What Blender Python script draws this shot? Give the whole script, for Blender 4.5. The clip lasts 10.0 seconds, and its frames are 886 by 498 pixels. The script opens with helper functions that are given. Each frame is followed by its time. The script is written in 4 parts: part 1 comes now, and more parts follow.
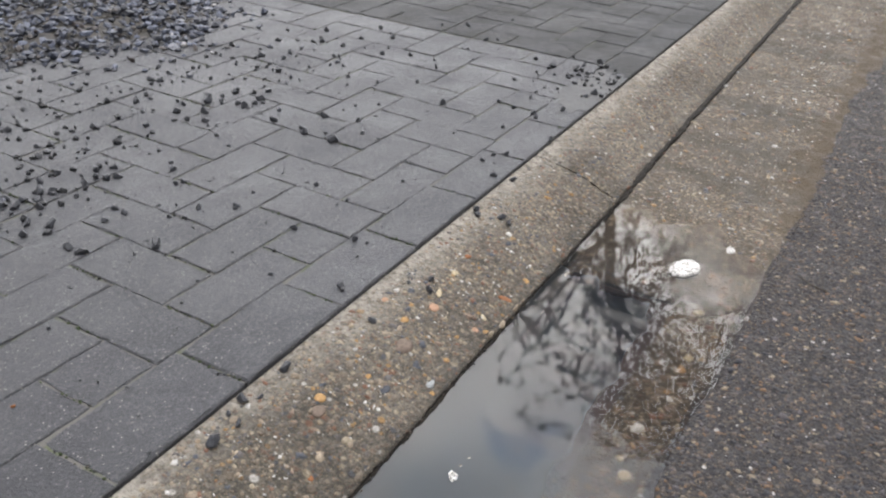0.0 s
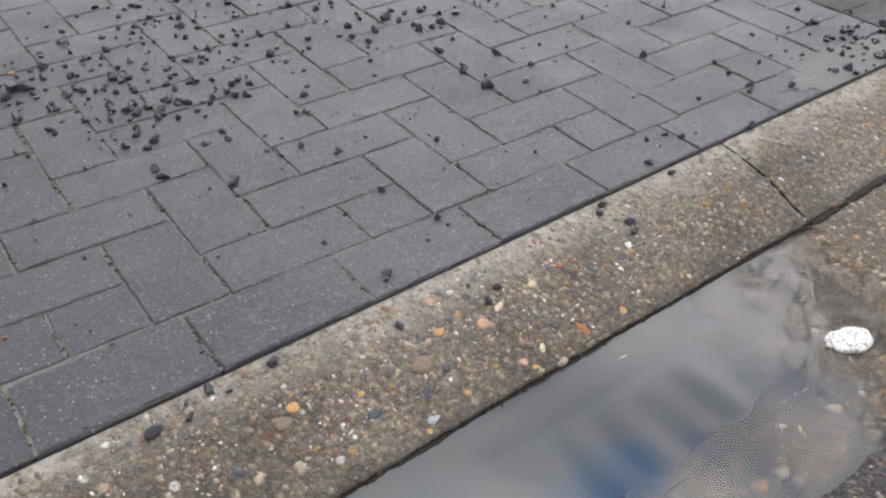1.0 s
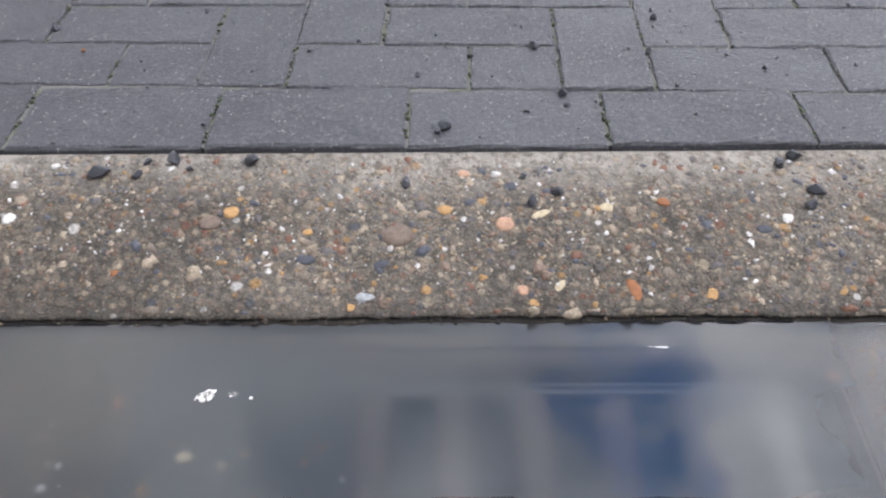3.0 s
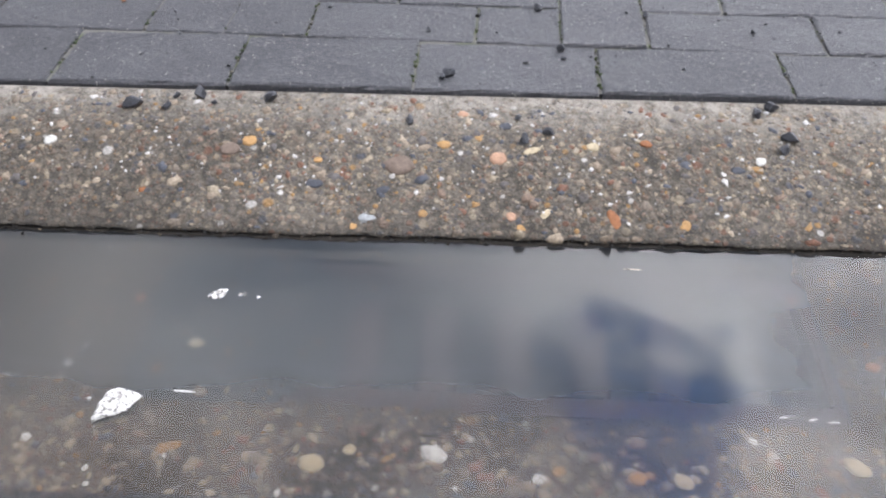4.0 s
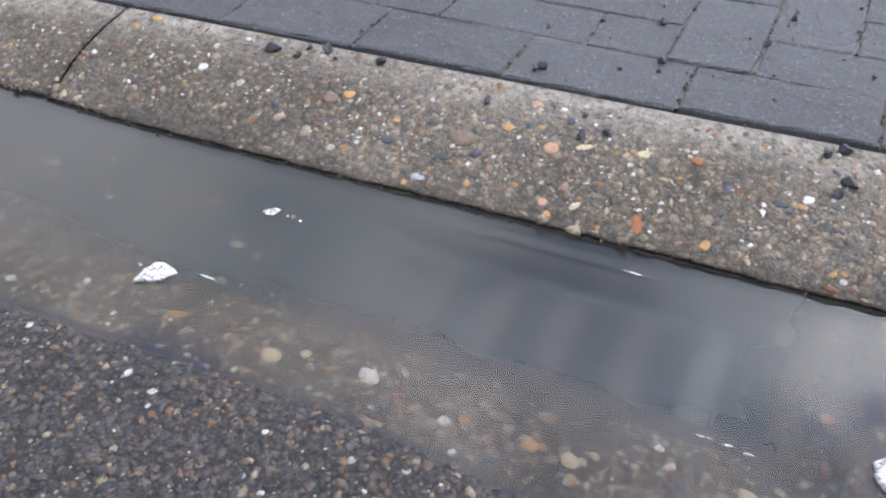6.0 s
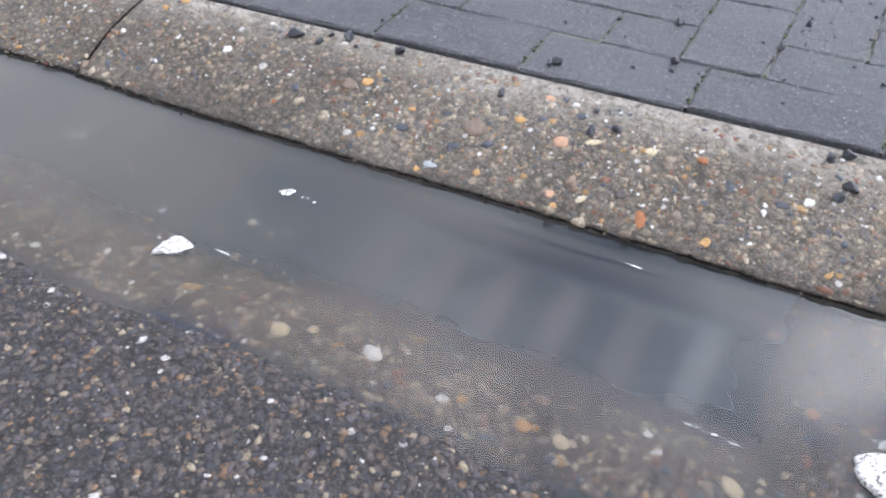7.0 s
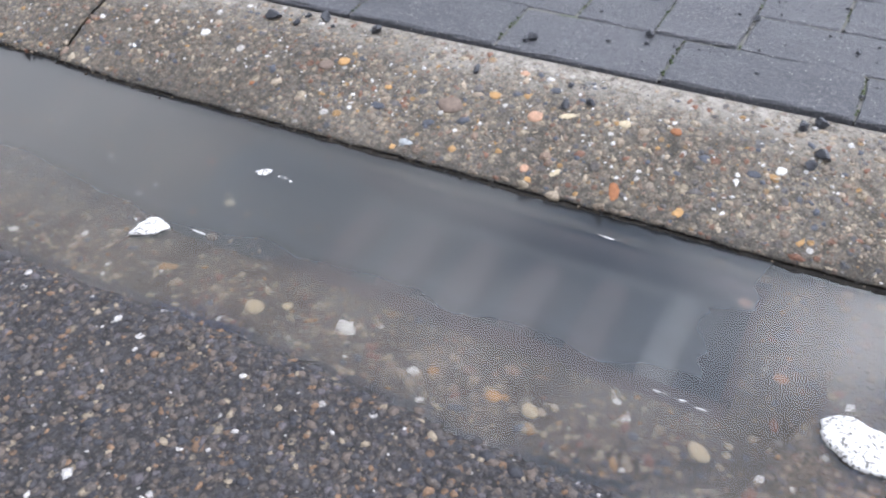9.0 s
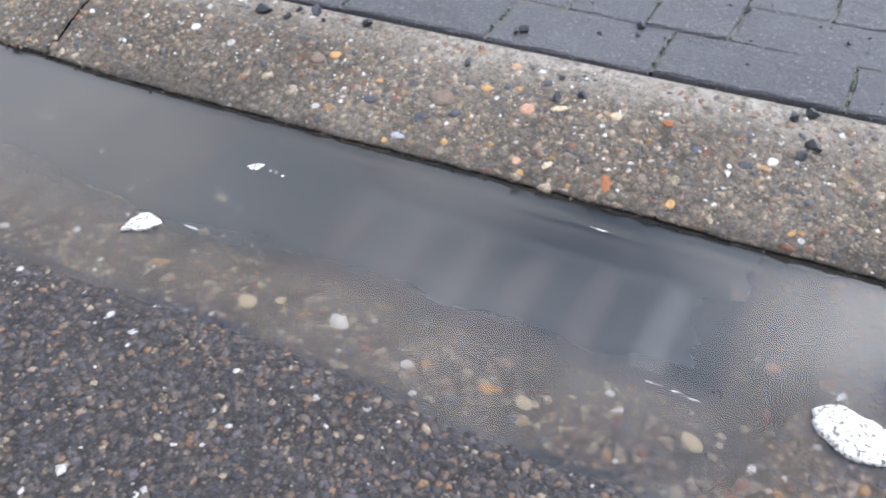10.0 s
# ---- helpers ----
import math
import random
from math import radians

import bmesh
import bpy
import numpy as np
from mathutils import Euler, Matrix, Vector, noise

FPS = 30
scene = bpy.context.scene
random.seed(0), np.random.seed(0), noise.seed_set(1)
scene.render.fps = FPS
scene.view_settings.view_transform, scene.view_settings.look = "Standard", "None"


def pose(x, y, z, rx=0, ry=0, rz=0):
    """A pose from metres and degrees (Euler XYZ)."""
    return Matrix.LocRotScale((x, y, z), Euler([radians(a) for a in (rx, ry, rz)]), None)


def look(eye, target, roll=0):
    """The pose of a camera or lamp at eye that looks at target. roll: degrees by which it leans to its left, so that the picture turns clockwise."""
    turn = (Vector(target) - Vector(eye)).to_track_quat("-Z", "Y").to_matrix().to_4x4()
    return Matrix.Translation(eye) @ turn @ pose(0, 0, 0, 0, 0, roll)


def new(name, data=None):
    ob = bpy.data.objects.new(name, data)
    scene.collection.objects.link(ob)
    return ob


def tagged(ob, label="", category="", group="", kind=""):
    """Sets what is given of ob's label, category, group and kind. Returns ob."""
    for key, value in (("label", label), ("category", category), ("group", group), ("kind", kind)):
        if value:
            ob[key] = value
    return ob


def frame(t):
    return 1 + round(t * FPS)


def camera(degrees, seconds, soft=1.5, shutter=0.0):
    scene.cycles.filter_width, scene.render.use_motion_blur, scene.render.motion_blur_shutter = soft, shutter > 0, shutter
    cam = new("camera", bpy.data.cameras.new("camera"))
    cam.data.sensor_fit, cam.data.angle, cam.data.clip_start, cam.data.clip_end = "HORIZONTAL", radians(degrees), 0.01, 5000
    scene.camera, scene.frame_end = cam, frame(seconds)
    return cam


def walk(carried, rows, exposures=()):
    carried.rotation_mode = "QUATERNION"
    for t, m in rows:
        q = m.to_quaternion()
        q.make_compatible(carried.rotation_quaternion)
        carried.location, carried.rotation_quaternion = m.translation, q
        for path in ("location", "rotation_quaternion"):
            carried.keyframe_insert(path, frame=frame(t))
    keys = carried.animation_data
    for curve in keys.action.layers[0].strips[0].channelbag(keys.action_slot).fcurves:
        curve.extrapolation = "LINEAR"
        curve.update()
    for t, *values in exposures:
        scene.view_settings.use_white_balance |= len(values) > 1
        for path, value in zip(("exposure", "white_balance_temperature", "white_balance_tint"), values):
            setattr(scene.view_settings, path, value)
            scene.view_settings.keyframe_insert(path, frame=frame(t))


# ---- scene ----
cam = camera(53.7, 10.0, soft=2.2)
PATH = [
    (0, (-0.83, -0.588, 0.681), (0.705, 0.221, -0.314), 3.4),
    (0.3, (-0.705, -0.591, 0.677), (0.771, 0.268, -0.363), 4.7),
    (0.5, (-0.642, -0.589, 0.674), (0.772, 0.316, -0.413), 5.3),
    (0.7, (-0.57, -0.614, 0.681), (0.728, 0.384, -0.468), 4.7),
    (1, (-0.424, -0.678, 0.707), (0.543, 0.566, -0.526), 1.4),
    (1.2, (-0.31, -0.713, 0.729), (0.4, 0.654, -0.547), -1.5),
    (1.5, (-0.206, -0.674, 0.7), (0.374, 0.733, -0.598), -0.3),
    (1.7, (-0.112, -0.636, 0.677), (0.342, 0.795, -0.644), -2.3),
    (2, (-0.045, -0.616, 0.638), (0.214, 0.82, -0.731), -3.0),
    (2.2, (0.026, -0.63, 0.614), (0.098, 0.81, -0.772), -5.2),
    (2.5, (0.06, -0.648, 0.578), (-0.005, 0.809, -0.79), -5.3),
    (2.7, (0.063, -0.656, 0.552), (-0.057, 0.79, -0.825), -4.8),
    (3, (0.058, -0.7, 0.505), (0.016, 0.777, -0.843), -1.3),
    (3.2, (0.056, -0.731, 0.484), (0.007, 0.738, -0.872), -1.2),
    (4.3, (0.117, -0.813, 0.508), (-0.011, 0.694, -0.802), -0.5),
    (4.5, (0.129, -0.805, 0.522), (-0.004, 0.71, -0.777), -0.1),
    (5, (0.174, -0.77, 0.53), (-0.142, 0.742, -0.739), -2.1),
    (5.2, (0.247, -0.763, 0.529), (-0.346, 0.723, -0.67), -6.6),
    (5.5, (0.33, -0.781, 0.519), (-0.518, 0.632, -0.615), -9.7),
    (5.8, (0.35, -0.82, 0.496), (-0.408, 0.554, -0.745), -5.4),
    (6, (0.35, -0.831, 0.498), (-0.359, 0.526, -0.788), -3.2),
    (6.2, (0.355, -0.837, 0.503), (-0.363, 0.495, -0.805), -2.8),
    (7.5, (0.377, -0.849, 0.511), (-0.37, 0.482, -0.781), -1.7),
    (8, (0.386, -0.846, 0.509), (-0.366, 0.48, -0.786), -2.3),
    (8.5, (0.398, -0.845, 0.504), (-0.356, 0.471, -0.799), -2.8),
    (9, (0.404, -0.844, 0.503), (-0.341, 0.461, -0.816), -3.2),
    (9.5, (0.404, -0.844, 0.503), (-0.333, 0.456, -0.825), -3.4),
    (10, (0.405, -0.844, 0.503), (-0.323, 0.459, -0.828), -3.3),
]
walk(cam, [(t, look(eye, target, roll)) for t, eye, target, roll in PATH], exposures=[(0.0, 0.04, 7040, 12), (1.0, 0.09, 6950, 13), (2.0, -0.01, 6640, 14), (2.5, 0.13, 6610, 15), (4.5, 0.30, 6580, 15), (5.5, 0.20, 6310, 14), (7.5, 0.48, 6260, 14), (10.0, 0.48, 6260, 14)])

# ---- world and light: broken grey cloud with blue gaps, weak veiled sun ----
SUN_AZ, SUN_EL = radians(31), radians(62)     # the veiled sun stands high over the paved side


def build_world():
    w = bpy.data.worlds.new("sky")
    scene.world = w
    w.use_nodes = True
    nt = w.node_tree
    nt.nodes.clear()
    out = nt.nodes.new("ShaderNodeOutputWorld")
    bg = nt.nodes.new("ShaderNodeBackground")
    sky = nt.nodes.new("ShaderNodeTexSky")
    sky.sky_type, sky.sun_disc = "NISHITA", False
    sky.sun_elevation, sky.sun_rotation = SUN_EL, radians(90) - SUN_AZ
    co = nt.nodes.new("ShaderNodeTexCoord")
    drift = []
    for place, turn in (((-2.52, 7.2, -1.95), 2.384), ((1.86, -7.3, -1.45), 2.8)):
        mp = nt.nodes.new("ShaderNodeMapping")
        mp.inputs["Location"].default_value = place
        mp.inputs["Rotation"].default_value = (0.0, 0.0, turn)
        mp.inputs["Scale"].default_value = (1.0, 1.0, 1.7)
        nt.links.new(co.outputs["Generated"], mp.inputs["Vector"])
        drift.append(mp.outputs["Vector"])
    big = nt.nodes.new("ShaderNodeTexNoise")
    big.inputs["Scale"].default_value, big.inputs["Detail"].default_value, big.inputs["Roughness"].default_value = 2.76, 4, 0.5
    nt.links.new(drift[0], big.inputs["Vector"])
    gap = nt.nodes.new("ShaderNodeValToRGB")
    gap.color_ramp.elements[0].position, gap.color_ramp.elements[1].position = 0.335, 0.40
    axes = nt.nodes.new("ShaderNodeSeparateXYZ")             # the cloud closes up towards the horizon
    nt.links.new(co.outputs["Generated"], axes.inputs[0])
    low = nt.nodes.new("ShaderNodeMapRange")
    for k, v in enumerate((0.45, 0.62, 0.15, 0.0)):
        low.inputs[k + 1].default_value = v
    nt.links.new(axes.outputs[2], low.inputs[0])
    cover = nt.nodes.new("ShaderNodeMath")
    nt.links.new(big.outputs["Fac"], cover.inputs[0])
    nt.links.new(low.outputs[0], cover.inputs[1])
    nt.links.new(cover.outputs[0], gap.inputs["Fac"])
    tone = nt.nodes.new("ShaderNodeTexNoise")
    tone.inputs["Scale"].default_value, tone.inputs["Detail"].default_value = 1.98, 3
    nt.links.new(drift[1], tone.inputs["Vector"])
    cl = nt.nodes.new("ShaderNodeValToRGB")
    cl.color_ramp.elements[0].position, cl.color_ramp.elements[1].position = 0.315, 0.59
    cl.color_ramp.elements[0].color, cl.color_ramp.elements[1].color = (5.6, 6.9, 9.0, 1), (30.5, 31.6, 33.2, 1)
    nt.links.new(tone.outputs["Fac"], cl.inputs["Fac"])
    mix = nt.nodes.new("ShaderNodeMix")
    mix.data_type = "RGBA"
    nt.links.new(gap.outputs["Color"], mix.inputs[0])
    blue = nt.nodes.new("ShaderNodeVectorMath")
    blue.operation = "MULTIPLY"
    blue.inputs[1].default_value = (1.05, 2.2, 3.7)
    nt.links.new(sky.outputs["Color"], blue.inputs[0])
    nt.links.new(blue.outputs[0], mix.inputs[6])
    # the cloud is brighter round the veiled sun
    toward = nt.nodes.new("ShaderNodeVectorMath")
    toward.operation = "DOT_PRODUCT"
    nt.links.new(co.outputs["Generated"], toward.inputs[0])
    toward.inputs[1].default_value = (math.cos(SUN_EL) * math.cos(SUN_AZ), math.cos(SUN_EL) * math.sin(SUN_AZ), math.sin(SUN_EL))
    glow = nt.nodes.new("ShaderNodeMapRange")
    for k, v in enumerate((0.50, 1.0, 0.42, 2.15)):
        glow.inputs[k + 1].default_value = v
    nt.links.new(toward.outputs["Value"], glow.inputs[0])
    lit = nt.nodes.new("ShaderNodeVectorMath")
    lit.operation = "SCALE"
    nt.links.new(cl.outputs["Color"], lit.inputs[0])
    nt.links.new(glow.outputs[0], lit.inputs["Scale"])
    nt.links.new(lit.outputs[0], mix.inputs[7])
    nt.links.new(mix.outputs[2], bg.inputs["Color"])
    bg.inputs["Strength"].default_value = 0.115
    nt.links.new(bg.outputs["Background"], out.inputs["Surface"])


build_world()
sun = new("sun", bpy.data.lights.new("sun", "SUN"))
sun.data.energy, sun.data.angle, sun.data.color = 0.9, radians(12), (1.0, 0.96, 0.9)
sun.matrix_world = look((0, 0, 0), (-math.cos(SUN_EL) * math.cos(SUN_AZ), -math.cos(SUN_EL) * math.sin(SUN_AZ), -math.sin(SUN_EL)))


# ---- materials ----
class Nodes:
    """A small builder for node materials in world metres."""

    def __init__(self, name, rough=0.7, spec=0.4):
        self.m = bpy.data.materials.new(name)
        self.m.use_nodes = True
        self.t = self.m.node_tree
        self.b = self.t.nodes["Principled BSDF"]
        self.b.inputs["Roughness"].default_value = rough
        self.b.inputs["Specular IOR Level"].default_value = spec
        self.pos = self.t.nodes.new("ShaderNodeNewGeometry").outputs["Position"]

    def link(self, a, b):
        self.t.links.new(a, b)

    def noise(self, scale, detail=4, rough=0.55, vec=None):
        n = self.t.nodes.new("ShaderNodeTexNoise")
        n.inputs["Scale"].default_value, n.inputs["Detail"].default_value, n.inputs["Roughness"].default_value = scale, detail, rough
        self.link(vec or self.pos, n.inputs["Vector"])
        return n.outputs["Fac"]

    def cells(self, scale, feature="F1", vec=None):
        n = self.t.nodes.new("ShaderNodeTexVoronoi")
        n.feature = feature
        n.inputs["Scale"].default_value = scale
        self.link(vec or self.pos, n.inputs["Vector"])
        return n.outputs["Distance"], n.outputs["Color"]

    def warp(self, amount, scale):
        n = self.t.nodes.new("ShaderNodeTexNoise")
        n.inputs["Scale"].default_value, n.inputs["Detail"].default_value = scale, 2
        self.link(self.pos, n.inputs["Vector"])
        s = self.t.nodes.new("ShaderNodeVectorMath")
        s.operation = "MULTIPLY_ADD"
        self.link(n.outputs["Color"], s.inputs[0])
        s.inputs[1].default_value = (amount,) * 3
        self.link(self.pos, s.inputs[2])
        return s.outputs[0]

    def ramp(self, fac, stops, step=False):
        n = self.t.nodes.new("ShaderNodeValToRGB")
        r = n.color_ramp
        r.interpolation = "CONSTANT" if step else "LINEAR"
        while len(r.elements) < len(stops):
            r.elements.new(0.5)
        for e, (p, c) in zip(r.elements, stops):
            e.position = p
            e.color = (c, c, c, 1) if isinstance(c, (int, float)) else (*c, 1)
        self.link(fac, n.inputs["Fac"])
        return n.outputs["Color"]

    def mix(self, fac, a, b, how="MIX"):
        n = self.t.nodes.new("ShaderNodeMix")
        n.data_type, n.blend_type = "RGBA", how
        for slot, v in ((0, fac), (6, a), (7, b)):
            if isinstance(v, (int, float)):
                n.inputs[slot].default_value = v if slot == 0 else (v, v, v, 1)
            elif isinstance(v, tuple):
                n.inputs[slot].default_value = (*v, 1)
            else:
                self.link(v, n.inputs[slot])
        return n.outputs[2]

    def math(self, op, a, b=0.0):
        n = self.t.nodes.new("ShaderNodeMath")
        n.operation = op
        for slot, v in ((0, a), (1, b)):
            if isinstance(v, (int, float)):
                n.inputs[slot].default_value = v
            else:
                self.link(v, n.inputs[slot])
        return n.outputs[0]

    def first(self, colour):
        n = self.t.nodes.new("ShaderNodeSeparateColor")
        self.link(colour, n.inputs[0])
        return n.outputs[0]

    def axis(self, k):
        n = self.t.nodes.new("ShaderNodeSeparateXYZ")
        self.link(self.pos, n.inputs[0])
        return n.outputs[k]

    def each(self):
        return self.t.nodes.new("ShaderNodeObjectInfo").outputs["Random"]

    def island(self):
        return self.t.nodes.new("ShaderNodeNewGeometry").outputs["Random Per Island"]

    def colour(self, c):
        self.link(c, self.b.inputs["Base Color"])
        return self

    def rough(self, c):
        self.link(c, self.b.inputs["Roughness"])
        return self

    def bump(self, height, distance, strength=1.0):
        n = self.t.nodes.new("ShaderNodeBump")
        n.inputs["Distance"].default_value, n.inputs["Strength"].default_value = distance, strength
        self.link(height, n.inputs["Height"])
        self.link(n.outputs["Normal"], self.b.inputs["Normal"])
        return self.m


STONE_TONES = [(0.0, (0.16, 0.13, 0.10)), (0.2, (0.24, 0.19, 0.14)), (0.36, (0.10, 0.09, 0.085)), (0.5, (0.19, 0.135, 0.10)),
               (0.62, (0.30, 0.25, 0.18)), (0.73, (0.07, 0.075, 0.09)), (0.81, (0.17, 0.085, 0.055)), (0.88, (0.29, 0.17, 0.07)),
               (0.92, (0.32, 0.26, 0.19)), (0.975, (0.52, 0.50, 0.47))]
ROAD_TONES = [(0.0, (0.050, 0.047, 0.050)), (0.3, (0.082, 0.068, 0.060)), (0.48, (0.036, 0.036, 0.042)), (0.6, (0.105, 0.082, 0.068)),
              (0.72, (0.066, 0.058, 0.056)), (0.81, (0.17, 0.105, 0.064)), (0.86, (0.24, 0.195, 0.14)), (0.91, (0.085, 0.075, 0.080)), (0.988, (0.42, 0.40, 0.38))]



def concrete_mat(name, paste_a, paste_b, tones, size, share, scuffed=None, bands=None, sandy=0.8):
    """Cement or bitumen paste with stones of two sizes set in it."""
    n = Nodes(name, 0.7, 0.3)
    v = n.warp(0.35 * size, 0.55 / size)
    d1, c1 = n.cells(1 / size, vec=v)
    d2, c2 = n.cells(2.3 / size, vec=v)
    d0, c0 = n.cells(0.5 / size, vec=v)
    pick = n.t.nodes.new("ShaderNodeSeparateColor")
    n.link(c0, pick.inputs[0])
    m0 = n.math("MULTIPLY", n.first(n.ramp(d0, [(0.25, 1.0), (0.36, 0.0)])), n.first(n.ramp(pick.outputs[1], [(0.62, 0.0), (0.66, 1.0)])))
    m1 = n.ramp(d1, [(share - 0.06, 1.0), (share + 0.03, 0.0)])
    m2 = n.ramp(d2, [(share - 0.08, 1.0), (share + 0.04, 0.0)])
    grain = n.noise(900, 3, 0.7)
    stain = n.noise(7, 5)
    paste = n.mix(n.ramp(stain, [(0.3, 0.0), (0.7, 1.0)]), paste_a, paste_b)
    paste = n.mix(n.ramp(grain, [(0.34, 0.7), (0.6, 0.0)]), paste, n.mix(1.0, paste, 0.3, "MULTIPLY"))
    paste = n.mix(n.ramp(n.noise(330, 4, 0.7), [(0.54, 0.0), (0.70, 0.7)]), paste, n.mix(1.0, paste, 1.9, "MULTIPLY"))
    # shade of the crevices between stones, painted into the paste
    paste = n.mix(n.ramp(d1, [(0.52, 0.0), (0.74, 0.65)]), paste, n.mix(1.0, paste, 0.3, "MULTIPLY"))
    col = n.mix(n.math("MULTIPLY", n.first(m2), 0.6), paste, n.ramp(n.first(c2), tones, True))
    col = n.mix(n.math("MULTIPLY", n.first(m1), n.first(n.ramp(n.noise(60, 3), [(0.35, 0.35), (0.6, 0.95)]))), col, n.ramp(n.first(c1), tones, True))
    col = n.mix(n.math("MULTIPLY", m0, 0.85), col, n.ramp(n.first(c0), tones, True))
    col = n.mix(n.ramp(n.noise(240, 4, 0.7), [(0.36, 0.6), (0.56, 0.0)]), col, n.mix(1.0, col, 0.35, "MULTIPLY"))
    if scuffed:                                          # large damp patches; blackened unevenly towards the foot
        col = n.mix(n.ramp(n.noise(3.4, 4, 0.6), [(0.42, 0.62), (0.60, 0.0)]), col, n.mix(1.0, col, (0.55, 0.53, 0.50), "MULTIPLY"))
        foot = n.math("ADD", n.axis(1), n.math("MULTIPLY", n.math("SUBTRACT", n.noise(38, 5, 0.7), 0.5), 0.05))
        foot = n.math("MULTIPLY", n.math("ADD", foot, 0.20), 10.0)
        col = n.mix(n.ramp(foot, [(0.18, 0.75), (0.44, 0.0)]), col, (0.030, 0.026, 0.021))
    if scuffed:                                          # dry, trodden skin of cement along the back edge
        back = n.math("ADD", n.axis(1), n.math("MULTIPLY", n.math("SUBTRACT", n.noise(16, 5, 0.65), 0.5), 0.075))
        back = n.math("MULTIPLY", n.math("ADD", back, 0.075), 14.0)
        worn = n.math("MULTIPLY", n.first(n.ramp(back, [(0.1, 0.0), (0.95, 1.0)])), n.first(n.ramp(n.noise(75, 4, 0.7), [(0.36, 0.08), (0.58, 0.92)])))
        worn = n.math("MULTIPLY", worn, n.first(n.ramp(n.noise(5.5, 3), [(0.36, 0.45), (0.56, 1.0)])))
        col = n.mix(worn, col, scuffed)
    if bands:                                            # silt left in bands by running water
        v3 = n.t.nodes.new("ShaderNodeMapping")
        v3.inputs["Scale"].default_value = (9.0, 1.6, 1.0)
        n.link(n.pos, v3.inputs["Vector"])
        col = n.mix(n.ramp(n.noise(1.0, 4, 0.6, v3.outputs[0]), [(0.40, 0.9), (0.58, 0.0)]), col, bands)
        # brown mud caught along the road's edge, past the puddle
        edge = n.math("MULTIPLY", n.math("ADD", n.math("MULTIPLY", n.axis(1), -1.0), n.math("MULTIPLY", n.math("SUBTRACT", n.noise(9, 5, 0.6), 0.5), 0.26)), 2.0)
        past = n.first(n.ramp(n.math("MULTIPLY", n.axis(0), 0.5), [(0.28, 0.0), (0.38, 1.0)]))
        col = n.mix(n.math("MULTIPLY", n.first(n.ramp(edge, [(0.86, 0.0), (0.93, 0.85)])), past), col, (0.052, 0.036, 0.020))
    n.colour(col)
    n.rough(n.ramp(n.noise(26, 3), [(0.35, 0.62), (0.65, 0.9)]))
    h = n.math("ADD", n.math("ADD", n.math("MULTIPLY", n.first(m1), 0.7), n.math("MULTIPLY", m0, 0.8)), n.math("ADD", n.math("MULTIPLY", n.first(m2), 0.5), n.math("MULTIPLY", grain, sandy)))
    return n.bump(h, 0.0028, 1.0)


def stone_mat(name, tones, rough=0.5):
    """Small stones of mixed colours, one colour a stone."""
    n = Nodes(name, rough, 0.32)
    base = n.ramp(n.island(), tones, True)
    spot = n.noise(430, 4, 0.7)
    n.colour(n.mix(n.ramp(spot, [(0.36, 0.85), (0.66, 0.0)]), base, n.mix(1.0, base, 0.38, "MULTIPLY")))
    return n.bump(spot, 0.0010, 0.9)


def paver_mat(name, tones, spec=0.5, darker=False):
    n = Nodes(name, 0.6, spec)
    tone = n.ramp(n.each(), tones)
    stain = n.noise(9, 5, 0.6)
    col = n.mix(n.ramp(stain, [(0.35, 0.5), (0.68, 0.0)]), tone, (0.047, 0.049, 0.056))
    sand, coarse = n.noise(520, 4, 0.75), n.noise(210, 4, 0.72)
    col = n.mix(n.ramp(sand, [(0.40, 0.95), (0.57, 0.0)]), col, (0.018, 0.021, 0.025))
    col = n.mix(n.ramp(coarse, [(0.51, 0.0), (0.68, 0.55)]), col, (0.135, 0.128, 0.130))
    d, c = n.cells(330, vec=n.warp(0.002, 300))
    if darker:                                             # colour multiplied down towards negative x, with an uneven edge
        uneven_x = n.math("ADD", n.axis(0), n.math("MULTIPLY", n.math("SUBTRACT", n.noise(4.0, 4, 0.6), 0.5), 0.7))
        col = n.mix(n.ramp(n.math("ADD", uneven_x, 0.6), [(0.22, 0.9), (0.62, 0.0)]), col, n.mix(1.0, col, (0.62, 0.62, 0.65), "MULTIPLY"))
    fleck = n.math("MULTIPLY", n.first(n.ramp(d, [(0.16, 0.9), (0.40, 0.0)])), n.first(n.ramp(n.first(c), [(0.86, 0.0), (0.91, 0.3), (1.0, 0.92)])))
    col = n.mix(fleck, col, (0.40, 0.385, 0.35))
    n.colour(col)
    n.rough(n.ramp(n.noise(4.5, 4), [(0.36, 0.46), (0.64, 0.70)]))
    return n.bump(n.math("ADD", n.math("MULTIPLY", sand, 1.0), n.math("MULTIPLY", coarse, 1.3)), 0.0024, 0.9)


def joint_mat():
    n = Nodes("mossy_joint_sand", 0.9, 0.2)
    col = n.mix(n.ramp(n.noise(22, 4), [(0.48, 0.0), (0.6, 1.0)]), (0.105, 0.101, 0.094), (0.078, 0.088, 0.056))
    col = n.mix(n.ramp(n.noise(500, 2), [(0.6, 0.0), (0.75, 0.6)]), col, (0.17, 0.15, 0.12))
    n.colour(col)
    return n.bump(n.noise(420, 3), 0.002)


def plain_mat(name, a, b, scale, rough=0.8, relief=0.001, metal=0.0, spec=0.4):
    n = Nodes(name, rough, spec)
    n.b.inputs["Metallic"].default_value = metal
    f = n.noise(scale, 5, 0.65)
    n.colour(n.mix(n.ramp(f, [(0.3, 0.0), (0.7, 1.0)]), a, b))
    return n.bump(n.noise(scale * 4, 4), relief, 0.7)


